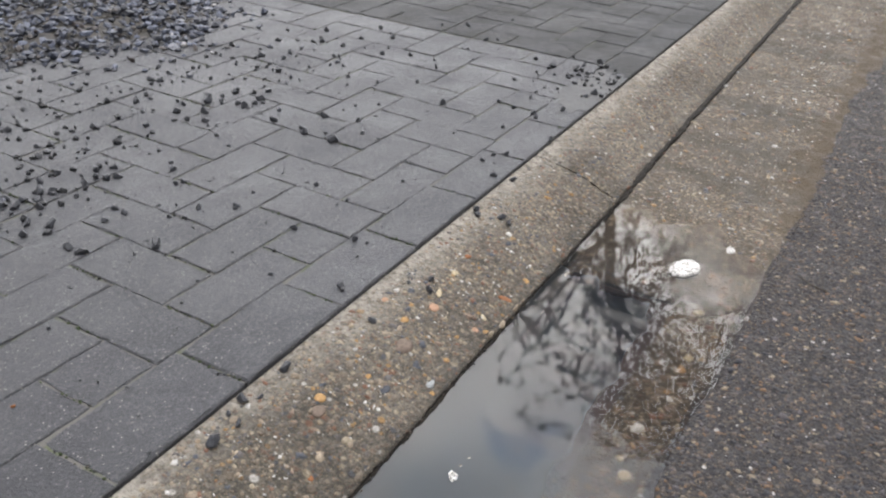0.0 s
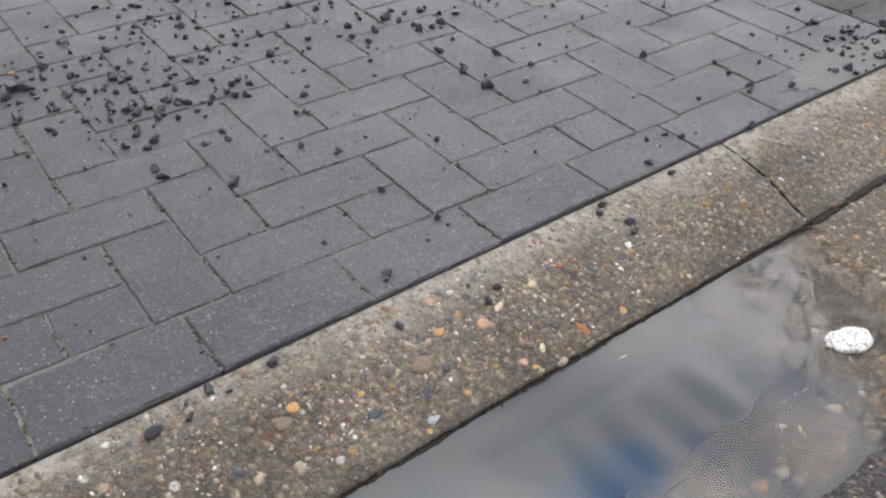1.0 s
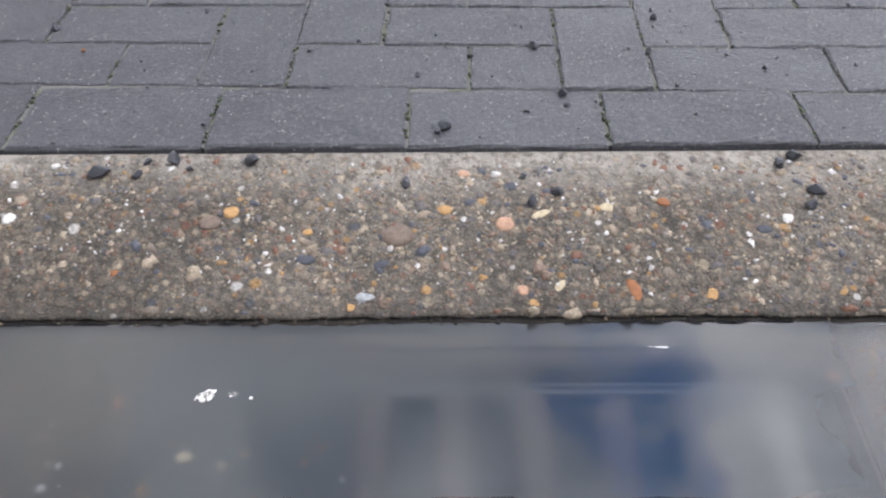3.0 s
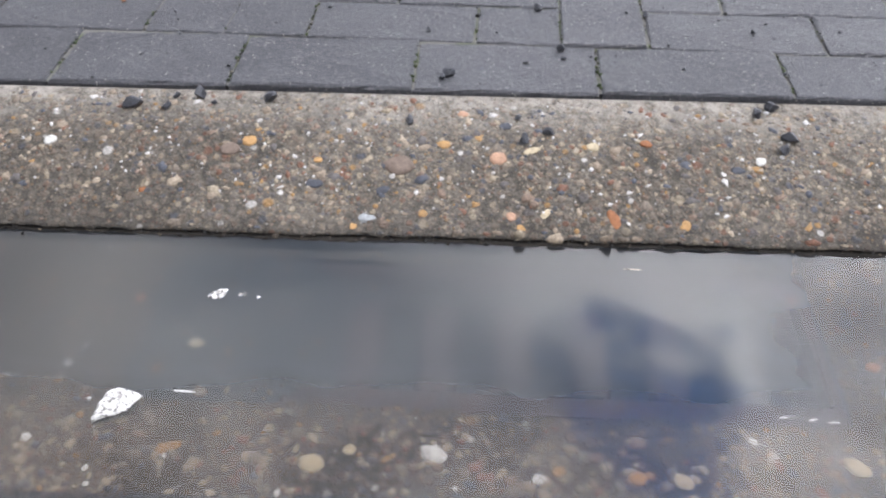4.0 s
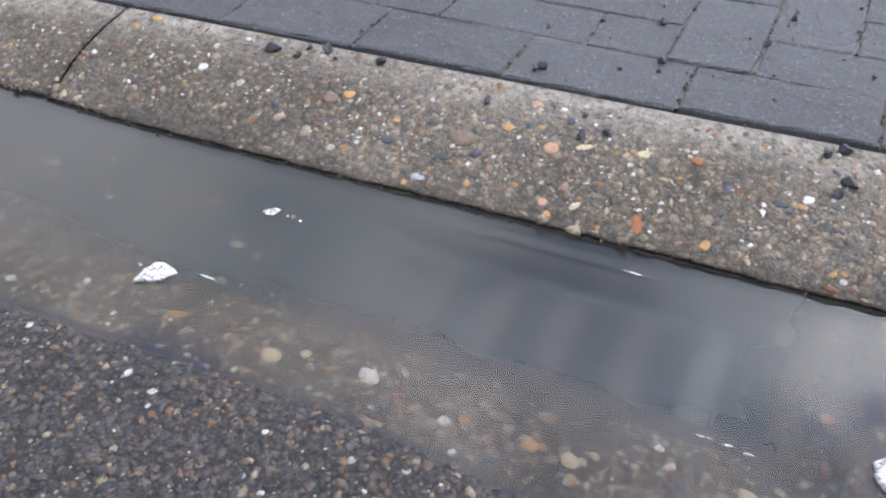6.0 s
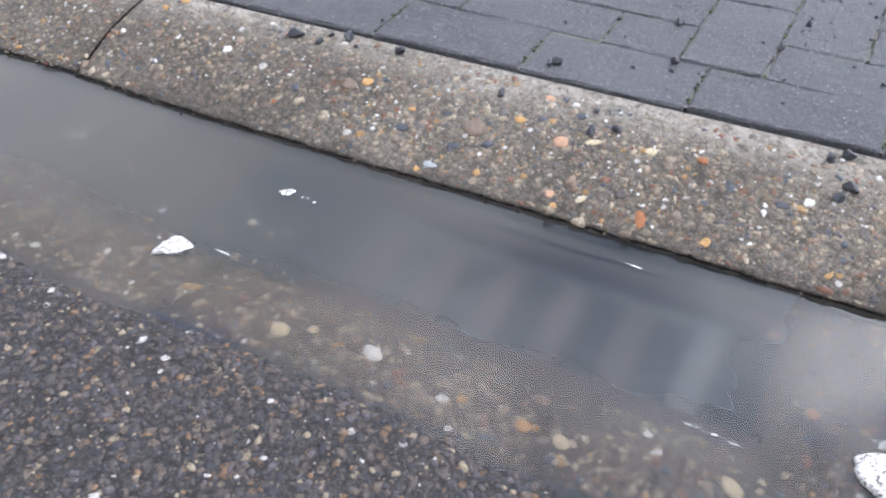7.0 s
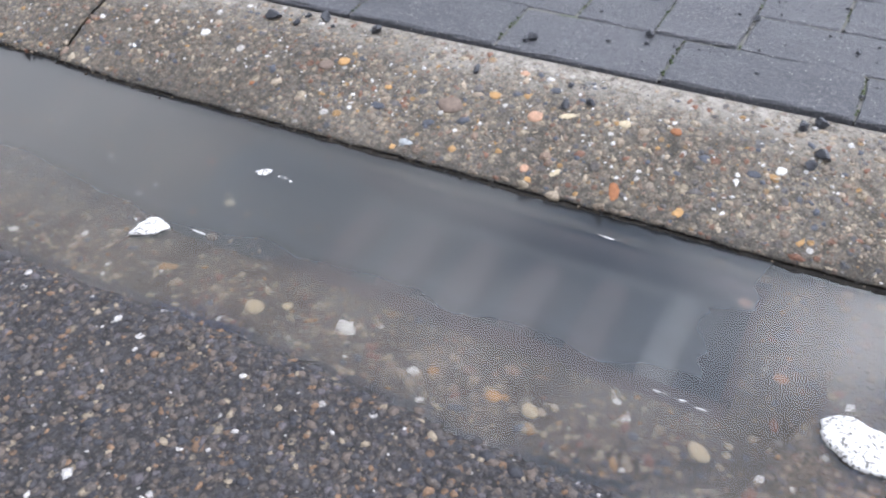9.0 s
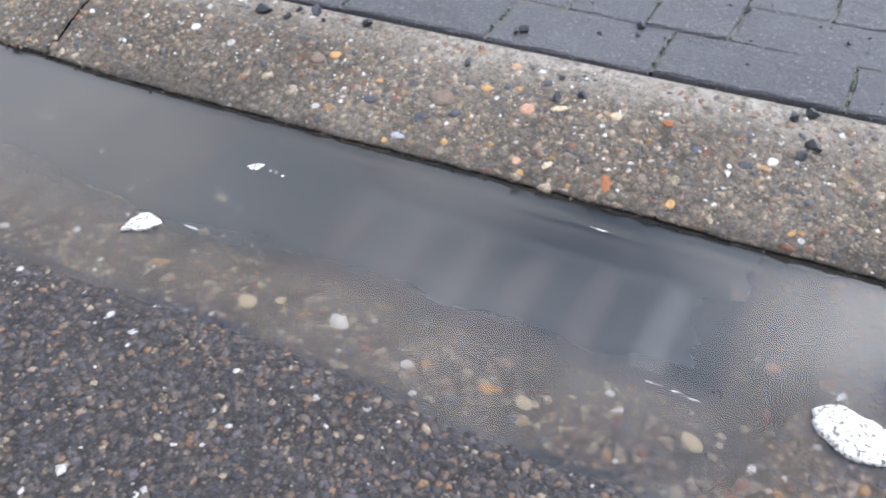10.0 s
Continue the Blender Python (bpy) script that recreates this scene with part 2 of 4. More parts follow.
def water_mat():
    """Still, slightly silty rain water: a clear skin whose gloss follows Fresnel, and a little silt."""
    m = bpy.data.materials.new("silty_rain_water")
    m.use_nodes = True
    t = m.node_tree
    t.nodes.clear()
    out = t.nodes.new("ShaderNodeOutputMaterial")
    clear = t.nodes.new("ShaderNodeBsdfTransparent")
    clear.inputs["Color"].default_value = (0.52, 0.51, 0.50, 1)
    silt = t.nodes.new("ShaderNodeBsdfDiffuse")
    silt.inputs["Color"].default_value = (0.093, 0.110, 0.132, 1)
    body = t.nodes.new("ShaderNodeMixShader")
    place = t.nodes.new("ShaderNodeNewGeometry")         # the water thins out to nothing at its shores
    xyz = t.nodes.new("ShaderNodeSeparateXYZ")
    sway = t.nodes.new("ShaderNodeTexNoise")                # an uneven, lobed shore
    sway.inputs["Scale"].default_value, sway.inputs["Detail"].default_value = 9, 4
    t.links.new(place.outputs["Position"], sway.inputs["Vector"])
    centred = t.nodes.new("ShaderNodeVectorMath")
    centred.operation = "SUBTRACT"
    t.links.new(sway.outputs["Color"], centred.inputs[0])
    centred.inputs[1].default_value = (0.5, 0.5, 0.5)
    lobed = t.nodes.new("ShaderNodeVectorMath")
    lobed.operation = "MULTIPLY_ADD"
    t.links.new(centred.outputs[0], lobed.inputs[0])
    lobed.inputs[1].default_value = (0.30, 0.075, 0.0)
    t.links.new(place.outputs["Position"], lobed.inputs[2])
    t.links.new(lobed.outputs[0], xyz.inputs[0])
    shores = []
    for axis, a, b in ((0, 0.26, 0.56), (1, -0.335, -0.405)):
        r = t.nodes.new("ShaderNodeMapRange")
        r.interpolation_type = "SMOOTHSTEP"
        r.inputs[1].default_value, r.inputs[2].default_value = a, b
        t.links.new(xyz.outputs[axis], r.inputs[0])
        shores.append(r)
    shore = t.nodes.new("ShaderNodeMath")
    shore.operation = "MAXIMUM"
    t.links.new(shores[0].outputs[0], shore.inputs[0])
    t.links.new(shores[1].outputs[0], shore.inputs[1])
    silted = t.nodes.new("ShaderNodeMapRange")
    silted.inputs[3].default_value, silted.inputs[4].default_value = 0.08, 0.02
    t.links.new(shore.outputs[0], silted.inputs[0])
    t.links.new(silted.outputs[0], body.inputs[0])
    depth = t.nodes.new("ShaderNodeMix")
    depth.data_type = "RGBA"
    depth.inputs[6].default_value, depth.inputs[7].default_value = (0.75, 0.74, 0.73, 1), (0.92, 0.89, 0.86, 1)
    t.links.new(shore.outputs[0], depth.inputs[0])
    t.links.new(depth.outputs[2], clear.inputs["Color"])
    gloss = t.nodes.new("ShaderNodeBsdfGlossy")
    gloss.inputs["Roughness"].default_value = 0.012
    fr = t.nodes.new("ShaderNodeFresnel")
    fr.inputs["IOR"].default_value = 1.54
    geo = t.nodes.new("ShaderNodeNewGeometry")
    rip = t.nodes.new("ShaderNodeTexNoise")
    rip.inputs["Scale"].default_value, rip.inputs["Detail"].default_value = 34, 2
    bump = t.nodes.new("ShaderNodeBump")
    bump.inputs["Distance"].default_value, bump.inputs["Strength"].default_value = 0.0007, 0.085
    skin = t.nodes.new("ShaderNodeMixShader")
    t.links.new(geo.outputs["Position"], rip.inputs["Vector"])
    t.links.new(rip.outputs["Fac"], bump.inputs["Height"])
    t.links.new(bump.outputs["Normal"], gloss.inputs["Normal"])
    t.links.new(bump.outputs["Normal"], fr.inputs["Normal"])
    t.links.new(clear.outputs[0], body.inputs[1])
    t.links.new(silt.outputs[0], body.inputs[2])
    # towards its far end the water is only a film that follows the rough concrete
    film_edge = t.nodes.new("ShaderNodeTexNoise")
    film_edge.inputs["Scale"].default_value, film_edge.inputs["Detail"].default_value = 11, 5
    t.links.new(geo.outputs["Position"], film_edge.inputs["Vector"])
    along = t.nodes.new("ShaderNodeMath")
    along.operation = "MULTIPLY_ADD"
    t.links.new(film_edge.outputs["Fac"], along.inputs[0])
    along.inputs[1].default_value = 0.34
    t.links.new(xyz.outputs[0], along.inputs[2])
    beside = t.nodes.new("ShaderNodeMath")
    beside.operation = "MULTIPLY_ADD"
    t.links.new(xyz.outputs[1], beside.inputs[0])
    beside.inputs[1].default_value = -0.55
    t.links.new(along.outputs[0], beside.inputs[2])
    film = t.nodes.new("ShaderNodeMapRange")
    film.interpolation_type = "SMOOTHSTEP"
    for k, v in enumerate((0.76, 1.0, 1.0, 0.12)):
        film.inputs[k + 1].default_value = v
    t.links.new(beside.outputs[0], film.inputs[0])
    on_paving = t.nodes.new("ShaderNodeMath")
    on_paving.operation = "GREATER_THAN"
    t.links.new(xyz.outputs[1], on_paving.inputs[0])
    on_paving.inputs[1].default_value = 0.0
    whole = t.nodes.new("ShaderNodeMath")
    whole.operation = "MAXIMUM"
    t.links.new(film.outputs[0], whole.inputs[0])
    t.links.new(on_paving.outputs[0], whole.inputs[1])
    shine = t.nodes.new("ShaderNodeMath")
    shine.operation = "MULTIPLY"
    t.links.new(fr.outputs[0], shine.inputs[0])
    t.links.new(whole.outputs[0], shine.inputs[1])
    t.links.new(shine.outputs[0], skin.inputs[0])
    haze = t.nodes.new("ShaderNodeBsdfTranslucent")         # fine mud in the water blurs what lies below
    haze.inputs["Color"].default_value = (0.67, 0.79, 0.95, 1)
    murk = t.nodes.new("ShaderNodeMixShader")
    hazed = t.nodes.new("ShaderNodeMapRange")
    hazed.inputs[3].default_value, hazed.inputs[4].default_value = 0.285, 0.07
    t.links.new(shore.outputs[0], hazed.inputs[0])
    t.links.new(hazed.outputs[0], murk.inputs[0])
    t.links.new(body.outputs[0], murk.inputs[1])
    t.links.new(haze.outputs[0], murk.inputs[2])
    t.links.new(murk.outputs[0], skin.inputs[1])
    t.links.new(gloss.outputs[0], skin.inputs[2])
    t.links.new(skin.outputs[0], out.inputs["Surface"])
    return m


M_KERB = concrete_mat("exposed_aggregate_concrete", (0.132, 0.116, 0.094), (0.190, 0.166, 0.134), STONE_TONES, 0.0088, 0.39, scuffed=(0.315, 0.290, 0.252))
M_GUTTER = concrete_mat("silty_gutter_concrete", (0.079, 0.063, 0.046), (0.128, 0.105, 0.078), STONE_TONES, 0.0085, 0.36, bands=(0.042, 0.035, 0.026), sandy=0.2)
M_ROAD = concrete_mat("worn_open_asphalt", (0.036, 0.034, 0.035), (0.054, 0.049, 0.048), ROAD_TONES, 0.0085, 0.44)
M_PAVER = paver_mat("wet_dark_grey_concrete", [(0.0, (0.032, 0.0315, 0.039)), (0.5, (0.042, 0.0407, 0.049)), (1.0, (0.053, 0.0512, 0.060))], 0.60, darker=True)
M_PAVER_MOSSY = paver_mat("algae_stained_grey_concrete", [(0.0, (0.031, 0.030, 0.028)), (0.5, (0.038, 0.0365, 0.034)), (1.0, (0.045, 0.0435, 0.040))], 0.15)
M_JOINT = joint_mat()
M_KERB_PEBBLE = stone_mat("kerb_pebbles", STONE_TONES, 0.7)
M_ROAD_PEBBLE = stone_mat("road_chippings", ROAD_TONES, 0.75)
M_GUTTER_PEBBLE = stone_mat("gutter_pebbles", STONE_TONES, 0.45)
M_BLACK = stone_mat("dark_basalt", [(0.0, (0.016, 0.017, 0.02)), (0.45, (0.028, 0.029, 0.034)), (0.8, (0.045, 0.047, 0.055)), (0.94, (0.09, 0.095, 0.115))], 0.3)
M_HEAP = stone_mat("grey_slate_gravel", [(0.0, (0.028, 0.031, 0.042)), (0.3, (0.058, 0.066, 0.092)), (0.6, (0.098, 0.112, 0.156)), (0.82, (0.062, 0.052, 0.050)), (0.90, (0.13, 0.135, 0.16)), (0.982, (0.34, 0.33, 0.33))], 0.5)
M_CRUMB = stone_mat("slimy_crumbs", [(0.0, (0.010, 0.009, 0.008)), (0.55, (0.024, 0.020, 0.016)), (0.8, (0.05, 0.038, 0.027)), (0.95, (0.14, 0.11, 0.075))], 0.75)
M_QUARTZ = stone_mat("white_quartz_grains", [(0.0, (0.50, 0.49, 0.47)), (0.5, (0.36, 0.34, 0.31)), (0.85, (0.62, 0.61, 0.59))], 0.5)
M_WATER = water_mat()
M_IRON = plain_mat("rusty_cast_iron", (0.016, 0.010, 0.009), (0.056, 0.033, 0.027), 30, 0.6, 0.002)
M_BAR = plain_mat("silted_rusty_iron", (0.024, 0.018, 0.017), (0.078, 0.056, 0.050), 26, 0.65, 0.002)
M_IRON_WORN = plain_mat("worn_grey_cast_iron", (0.05, 0.049, 0.047), (0.110, 0.106, 0.100), 45, 0.5, 0.001)
M_MUD = plain_mat("dark_gully_silt", (0.010, 0.014, 0.017), (0.046, 0.046, 0.042), 40, 0.8, 0.004)
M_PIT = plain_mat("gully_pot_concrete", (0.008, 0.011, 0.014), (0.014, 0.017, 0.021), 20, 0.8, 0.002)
M_SOIL = plain_mat("damp_soil", (0.036, 0.035, 0.036), (0.075, 0.068, 0.058), 30, 0.9, 0.006)
M_SLIME_AND_GAP = plain_mat("slime_and_joint_shade", (0.008, 0.0075, 0.007), (0.026, 0.022, 0.018), 120, 0.85, 0.003, 0.0, 0.15)
M_SILT = plain_mat("grey_silt", (0.042, 0.042, 0.044), (0.066, 0.065, 0.066), 26, 0.62, 0.003)


def plaster_mat():
    n = Nodes("pitted_white_plaster", 0.75, 0.3)
    col = n.mix(n.ramp(n.noise(90, 4), [(0.35, 0.0), (0.65, 1.0)]), (0.40, 0.39, 0.37), (0.62, 0.61, 0.60))
    pit = n.noise(300, 4, 0.7)
    n.colour(n.mix(n.ramp(pit, [(0.41, 0.95), (0.49, 0.0)]), col, (0.06, 0.055, 0.05)))
    return n.bump(pit, 0.0016, 0.9)


M_WHITE = plaster_mat()
M_BARK = plain_mat("wet_bark", (0.035, 0.03, 0.025), (0.07, 0.06, 0.05), 30, 0.9, 0.006)
M_GREEN = plain_mat("green_weed", (0.05, 0.10, 0.03), (0.09, 0.15, 0.045), 90, 0.6, 0.0005)
M_MOSS = stone_mat("joint_moss", [(0.0, (0.035, 0.050, 0.020)), (0.4, (0.060, 0.075, 0.032)), (0.65, (0.030, 0.030, 0.028)), (0.85, (0.10, 0.095, 0.075))], 0.9)


# ---- mesh helpers ----
def mesh_ob(name, verts, faces, material, parent=None, label="", smooth=False):
    me = bpy.data.meshes.new(name)
    me.from_pydata([tuple(v) for v in verts], [], faces)
    me.materials.append(material)
    if smooth:
        me.polygons.foreach_set("use_smooth", [True] * len(me.polygons))
    me.update()
    ob = new(name, me)
    if parent:
        ob.parent = parent
    if label:
        tagged(ob, label)
    return ob


def part(name, bm, material, parent=None, label="", smooth=False):
    me = bpy.data.meshes.new(name)
    bmesh.ops.recalc_face_normals(bm, faces=bm.faces)
    bm.to_mesh(me)
    bm.free()
    me.materials.append(material)
    if smooth:
        me.polygons.foreach_set("use_smooth", [True] * len(me.polygons))
    ob = new(name, me)
    if parent:
        ob.parent = parent
    if label:
        tagged(ob, label)
    return ob


def ico(level):
    bm = bmesh.new()
    bmesh.ops.create_icosphere(bm, subdivisions=level, radius=1.0)
    v = np.array([x.co[:] for x in bm.verts])
    f = np.array([[x.index for x in y.verts] for y in bm.faces])
    bm.free()
    return v, f


ICO1, ICO2 = ico(1), ico(2)


def stones(name, at, up, size, material, flat=0.5, rough=0.16, seed=1, level=1, parent=None, label="", smooth=True):
    """Many small stones in one mesh: at (n,3) centres, up (n,3) the surface normals, size (n,) half-lengths."""
    rng = np.random.default_rng(seed)
    bv, bf = ICO1 if level == 1 else ICO2
    n, k = len(at), len(bv)
    at, up, size = np.asarray(at, float), np.asarray(up, float), np.asarray(size, float)
    a = rng.uniform(0, 2 * np.pi, n)
    side = np.stack([np.cos(a), np.sin(a), np.zeros(n)], 1)
    side -= up * (side * up).sum(1, keepdims=True)
    side /= np.linalg.norm(side, axis=1, keepdims=True)
    third = np.cross(up, side)
    long = size * rng.uniform(0.85, 1.25, n)
    wide = size * rng.uniform(0.6, 0.95, n)
    high = size * flat * rng.uniform(0.7, 1.25, n)
    v = bv[None] * (1 + rng.normal(0, rough, (n, k, 1)))
    v = v[:, :, 0:1] * (side * long[:, None])[:, None] + v[:, :, 1:2] * (third * wide[:, None])[:, None] + v[:, :, 2:3] * (up * high[:, None])[:, None]
    v += at[:, None]
    f = bf[None] + (np.arange(n) * k)[:, None, None]
    me = bpy.data.meshes.new(name)
    me.from_pydata(v.reshape(-1, 3), [], f.reshape(-1, 3).tolist())
    me.materials.append(material)
    if smooth:
        me.polygons.foreach_set("use_smooth", [True] * len(me.polygons))
    me.update()
    ob = new(name, me)
    if parent:
        ob.parent = parent
    return tagged(ob, label, kind="stuff")


def rock_mesh(name, material, seed, jag=0.22, flat=0.7, level=2):
    """One angular broken stone, 1 long."""
    rng = np.random.default_rng(seed)
    v, f = (ICO2 if level == 2 else ICO1)
    v = v.copy()
    for _ in range(13):                                  # chop flat faces
        d = rng.normal(size=3)
        d /= np.linalg.norm(d)
        h = rng.uniform(0.40, 0.72)
        over = np.maximum(v @ d - h, 0)
        v -= over[:, None] * d
    v *= (1 + rng.normal(0, jag * 0.18, (len(v), 1)))
    v *= np.array([1.0, rng.uniform(0.65, 0.9), flat * rng.uniform(0.75, 1.1)]) * 0.8
    me = bpy.data.meshes.new(name)
    me.from_pydata([tuple(x) for x in v], [], f.tolist())
    me.materials.append(material)
    return me


def height_sheet(name, xs, ys, z, material, keep=None, label="", parent=None):
    """A ground sheet over the grid xs x ys at heights z(x, y); keep(x, y) leaves cells out."""
    X, Y = np.meshgrid(xs, ys, indexing="ij")
    verts = [(x, y, z(x, y)) for x, y in zip(X.ravel(), Y.ravel())]
    faces, m = [], len(ys)
    for i in range(len(xs) - 1):
        for j in range(m - 1):
            if keep is None or keep((xs[i] + xs[i + 1]) / 2, (ys[j] + ys[j + 1]) / 2):
                a = i * m + j
                faces.append((a, a + m, a + m + 1, a + 1))
    return mesh_ob(name, verts, faces, material, parent, label, smooth=True)


def wobble(x, y, scale, z=0.0):
    return noise.noise(Vector((x * scale, y * scale, z)))


def smooth01(a, b, x):
    t = min(1.0, max(0.0, (x - a) / (b - a)))
    return t * t * (3 - 2 * t)


# ---- levels of the place: paving at 0, its edge along y = 0; the kerb falls to the gutter, the road rises beyond ----
WATER = -0.0568
GRATE = (-0.205, 0.383, -0.374, -0.196)       # x0, x1, y0, y1 of the gully opening
KERB = [(0.0018, -0.040), (0.0018, -0.0062), (-0.003, -0.0052), (-0.022, -0.0075), (-0.05, -0.0115), (-0.085, -0.0195), (-0.115, -0.030),
        (-0.143, -0.0420), (-0.160, -0.0480), (-0.1712, -0.0512), (-0.1735, -0.0527), (-0.1712, -0.0540), (-0.167, -0.0560), (-0.155, -0.10)]
KERB_END = (-3.0, -1.77, -0.556, 0.657, 2.4, 3.6, 4.8, 6.0)


def kerb_z(y):
    for (a, za), (b, zb) in zip(KERB[2:11], KERB[3:11]):
        if b <= y <= a:
            return za + (zb - za) * (y - a) / (b - a)
    return -0.006


def road_edge(x):
    return -0.462 + 0.012 * smooth01(0.2, 2.2, x) + 0.010 * wobble(x, 0.3, 5.0) + 0.005 * wobble(x, 1.7, 23.0) + 0.012 * smooth01(0.6, 0.9, x) * (wobble(x, 4.1, 7.0) + 0.8 * wobble(x, 2.9, 17.0))


def gutter_z(x, y):
    z = -0.0634 + 0.0135 * smooth01(0.34, 0.95, x) + 0.006 * max(0.0, x - 0.95) + 0.0030 * smooth01(-0.36, -0.47, y)
    z += 0.0016 * wobble(x, y, 7.0) + (0.0008 + 0.0008 * smooth01(0.38, 0.6, x)) * wobble(x, y, 31.0) + 0.0011 * smooth01(0.38, 0.6, x) * wobble(x, y, 58.0)
    x0, x1, y0, y1 = GRATE
    d = max(x0 - x, x - x1, y0 - y, y - y1)
    z -= 0.014 * smooth01(-0.186, -0.176, y)              # open joint at the kerb's foot
    return z - 0.003 * smooth01(0.03, 0.0, d)


def road_z(x, y):
    lip = smooth01(0.0, 0.035, road_edge(x) - y)
    return -0.0614 + 0.0130 * lip + 0.006 * smooth01(0.6, 1.6, x) + 0.018 * min(3.0, max(0.0, -0.49 - y)) + 0.0012 * wobble(x, y, 9.0)


# ---- ground, road, gutter, paving bed ----
mesh_ob("ground", [(-250, -250, -0.13), (250, -250, -0.13), (250, 250, -0.13), (-250, 250, -0.13)], [(0, 1, 2, 3)], M_SOIL)
tagged(bpy.data.objects["ground"], "damp brown earth reaching to the horizon", "ground", kind="structure")

road_x = np.concatenate([[-60, -12, -4, -2], np.arange(-1.2, 1.6, 0.012), np.arange(1.62, 4.0, 0.04), [4.2, 6, 12, 60]])
road_off = np.concatenate([np.arange(0.0, 0.28, 0.012), [0.32, 0.4, 0.6, 1.0, 2.0, 4.0, 9.0]])


def road_sheet():
    verts, faces, m = [], [], len(road_off)
    for x in road_x:
        e = road_edge(x)
        for o in road_off:
            verts.append((x, e - o, road_z(x, e - o)))
    for i in range(len(road_x) - 1):
        for j in range(m - 1):
            a = i * m + j
            faces.append((a, a + 1, a + m + 1, a + m))
    return mesh_ob("road", verts, faces, M_ROAD, smooth=True)


road = tagged(road_sheet(), "worn dark asphalt road with open coloured aggregate", "road", kind="structure")

gx = np.concatenate([[-60, -8, -3], np.arange(-1.5, 1.6, 0.012), [1.8, 2.2, 3, 4, 5.5, 20]])
gx = np.unique(np.round(np.concatenate([gx, [GRATE[0], GRATE[1]]]), 4))
gy = np.unique(np.round(np.concatenate([np.arange(-0.52, -0.188, 0.012), [-0.187, -0.183, -0.179, -0.175, GRATE[2], GRATE[3], -0.1600]]), 4))
gutter = height_sheet("gutter", gx, gy, gutter_z, M_GUTTER,
                      keep=lambda x, y: not (GRATE[0] < x < GRATE[1] and GRATE[2] < y < GRATE[3]))
hole = gutter.data
for v in hole.vertices:                                # the concrete is broken unevenly round the opening
    x, y, z = v.co
    gx0, gx1, gy0, gy1 = GRATE
    if gx0 - 1e-4 < x < gx1 + 1e-4 and gy0 - 1e-4 < y < gy1 + 1e-4:
        d = 0.008 * abs(wobble(x, y, 24.0)) + 0.004 * abs(wobble(x, y, 90.0))
        if abs(x - gx0) < 1e-4: v.co.x += d * 1.6
        if abs(x - gx1) < 1e-4: v.co.x -= d
        if abs(y - gy0) < 1e-4: v.co.y += d
        if abs(y - gy1) < 1e-4: v.co.y -= d
tagged(gutter, "brown concrete gutter strip stained with silt beside the kerb", "gutter", kind="structure")

paving = mesh_ob("paving", [(-60, 0.006, -0.0024), (60, 0.006, -0.0024), (60, 30, -0.0024), (-60, 30, -0.0024)], [(0, 1, 2, 3)], M_JOINT)
tagged(paving, "dark grey concrete block paving laid in herringbone", "paving", kind="structure")

# ---- kerb ----
kerb = new("kerb")
tagged(kerb, "low rounded kerb of exposed aggregate concrete stones", "kerb", kind="structure")


def fine_profile(step):
    """The kerb's cross-section with its exposed face resampled."""
    out = list(KERB[:2])
    for (a, za), (b, zb) in zip(KERB[2:], KERB[3:]):
        n = max(1, round(math.hypot(b - a, zb - za) / step)) if a > b or za > -0.056 else 1
        out += [(a + (b - a) * i / n, za + (zb - za) * i / n) for i in range(n)]
    return out + [KERB[-1]]


def lip_out(x):
    """How far the worn lip of the middle stone bulges over the gutter."""
    if -0.556 < x < 0.657:
        return -0.001 + 0.0065 * smooth01(-0.556, -0.42, x) - 0.0025 * smooth01(-0.12, 0.12, x) + 0.002 * wobble(x, 0.7, 6.0)
    return -0.004 if x < 0 else 0.002


def kerb_stone(x0, x1, step):
    prof = fine_profile(step)
    n = max(2, int((x1 - x0) / step))
    xs = [x0 + 0.002 + (x1 - x0 - 0.004) * i / n for i in range(n + 1)]
    verts, faces, m = [], [], len(prof)
    for i, x in enumerate(xs):
        end = i in (0, n)
        for k, (y, z) in enumerate(prof):
            dz = dy = 0.0
            if 1 < k < m - 2:
                rough = smooth01(0.004, -0.05, y)
                dz = 0.0007 * wobble(x, y, 18.0) + (0.0004 + 0.0011 * rough) * (wobble(x, y, 95.0) + 0.7 * wobble(x, y, 230.0))
                if y < -0.13:
                    dy = 0.0022 * wobble(x, z, 40.0, 5.0) + 0.0022 * wobble(x, z, 150.0, 9.0) - lip_out(x) * smooth01(-0.13, -0.165, y)
            verts.append((x, y + dy, z + dz - (0.0022 if end and 0 < k < m - 1 else 0)))
    for i in range(n):
        for k in range(m - 1):
            a = i * m + k
            faces.append((a, a + 1, a + m + 1, a + m))
    faces.append(tuple(range(m)))
    faces.append(tuple(n * m + k for k in reversed(range(m))))
    return mesh_ob("kerb_stone", verts, faces, M_KERB, kerb, smooth=True)


kerb_obs = [kerb_stone(a, b, 0.0042 if -0.6 < a < 0.5 else 0.009 if -2 < a < 2 else 0.03) for a, b in zip(KERB_END, KERB_END[1:])]


for a in (-7.8, -6.6, -5.4, -4.2, 6.0, 7.2, 8.4):
    kerb_stone(a, a + 1.2, 0.03)


def kerb_frame(xs, ys):
    at, up = [], []
    for x, y in zip(xs, ys):
        z = kerb_z(y)
        s = (kerb_z(y + 0.004) - kerb_z(y - 0.004)) / 0.008
        n = np.array([0, -s, 1.0])
        at.append((x, y, z))
        up.append(n / np.linalg.norm(n))
    return np.array(at), np.array(up)


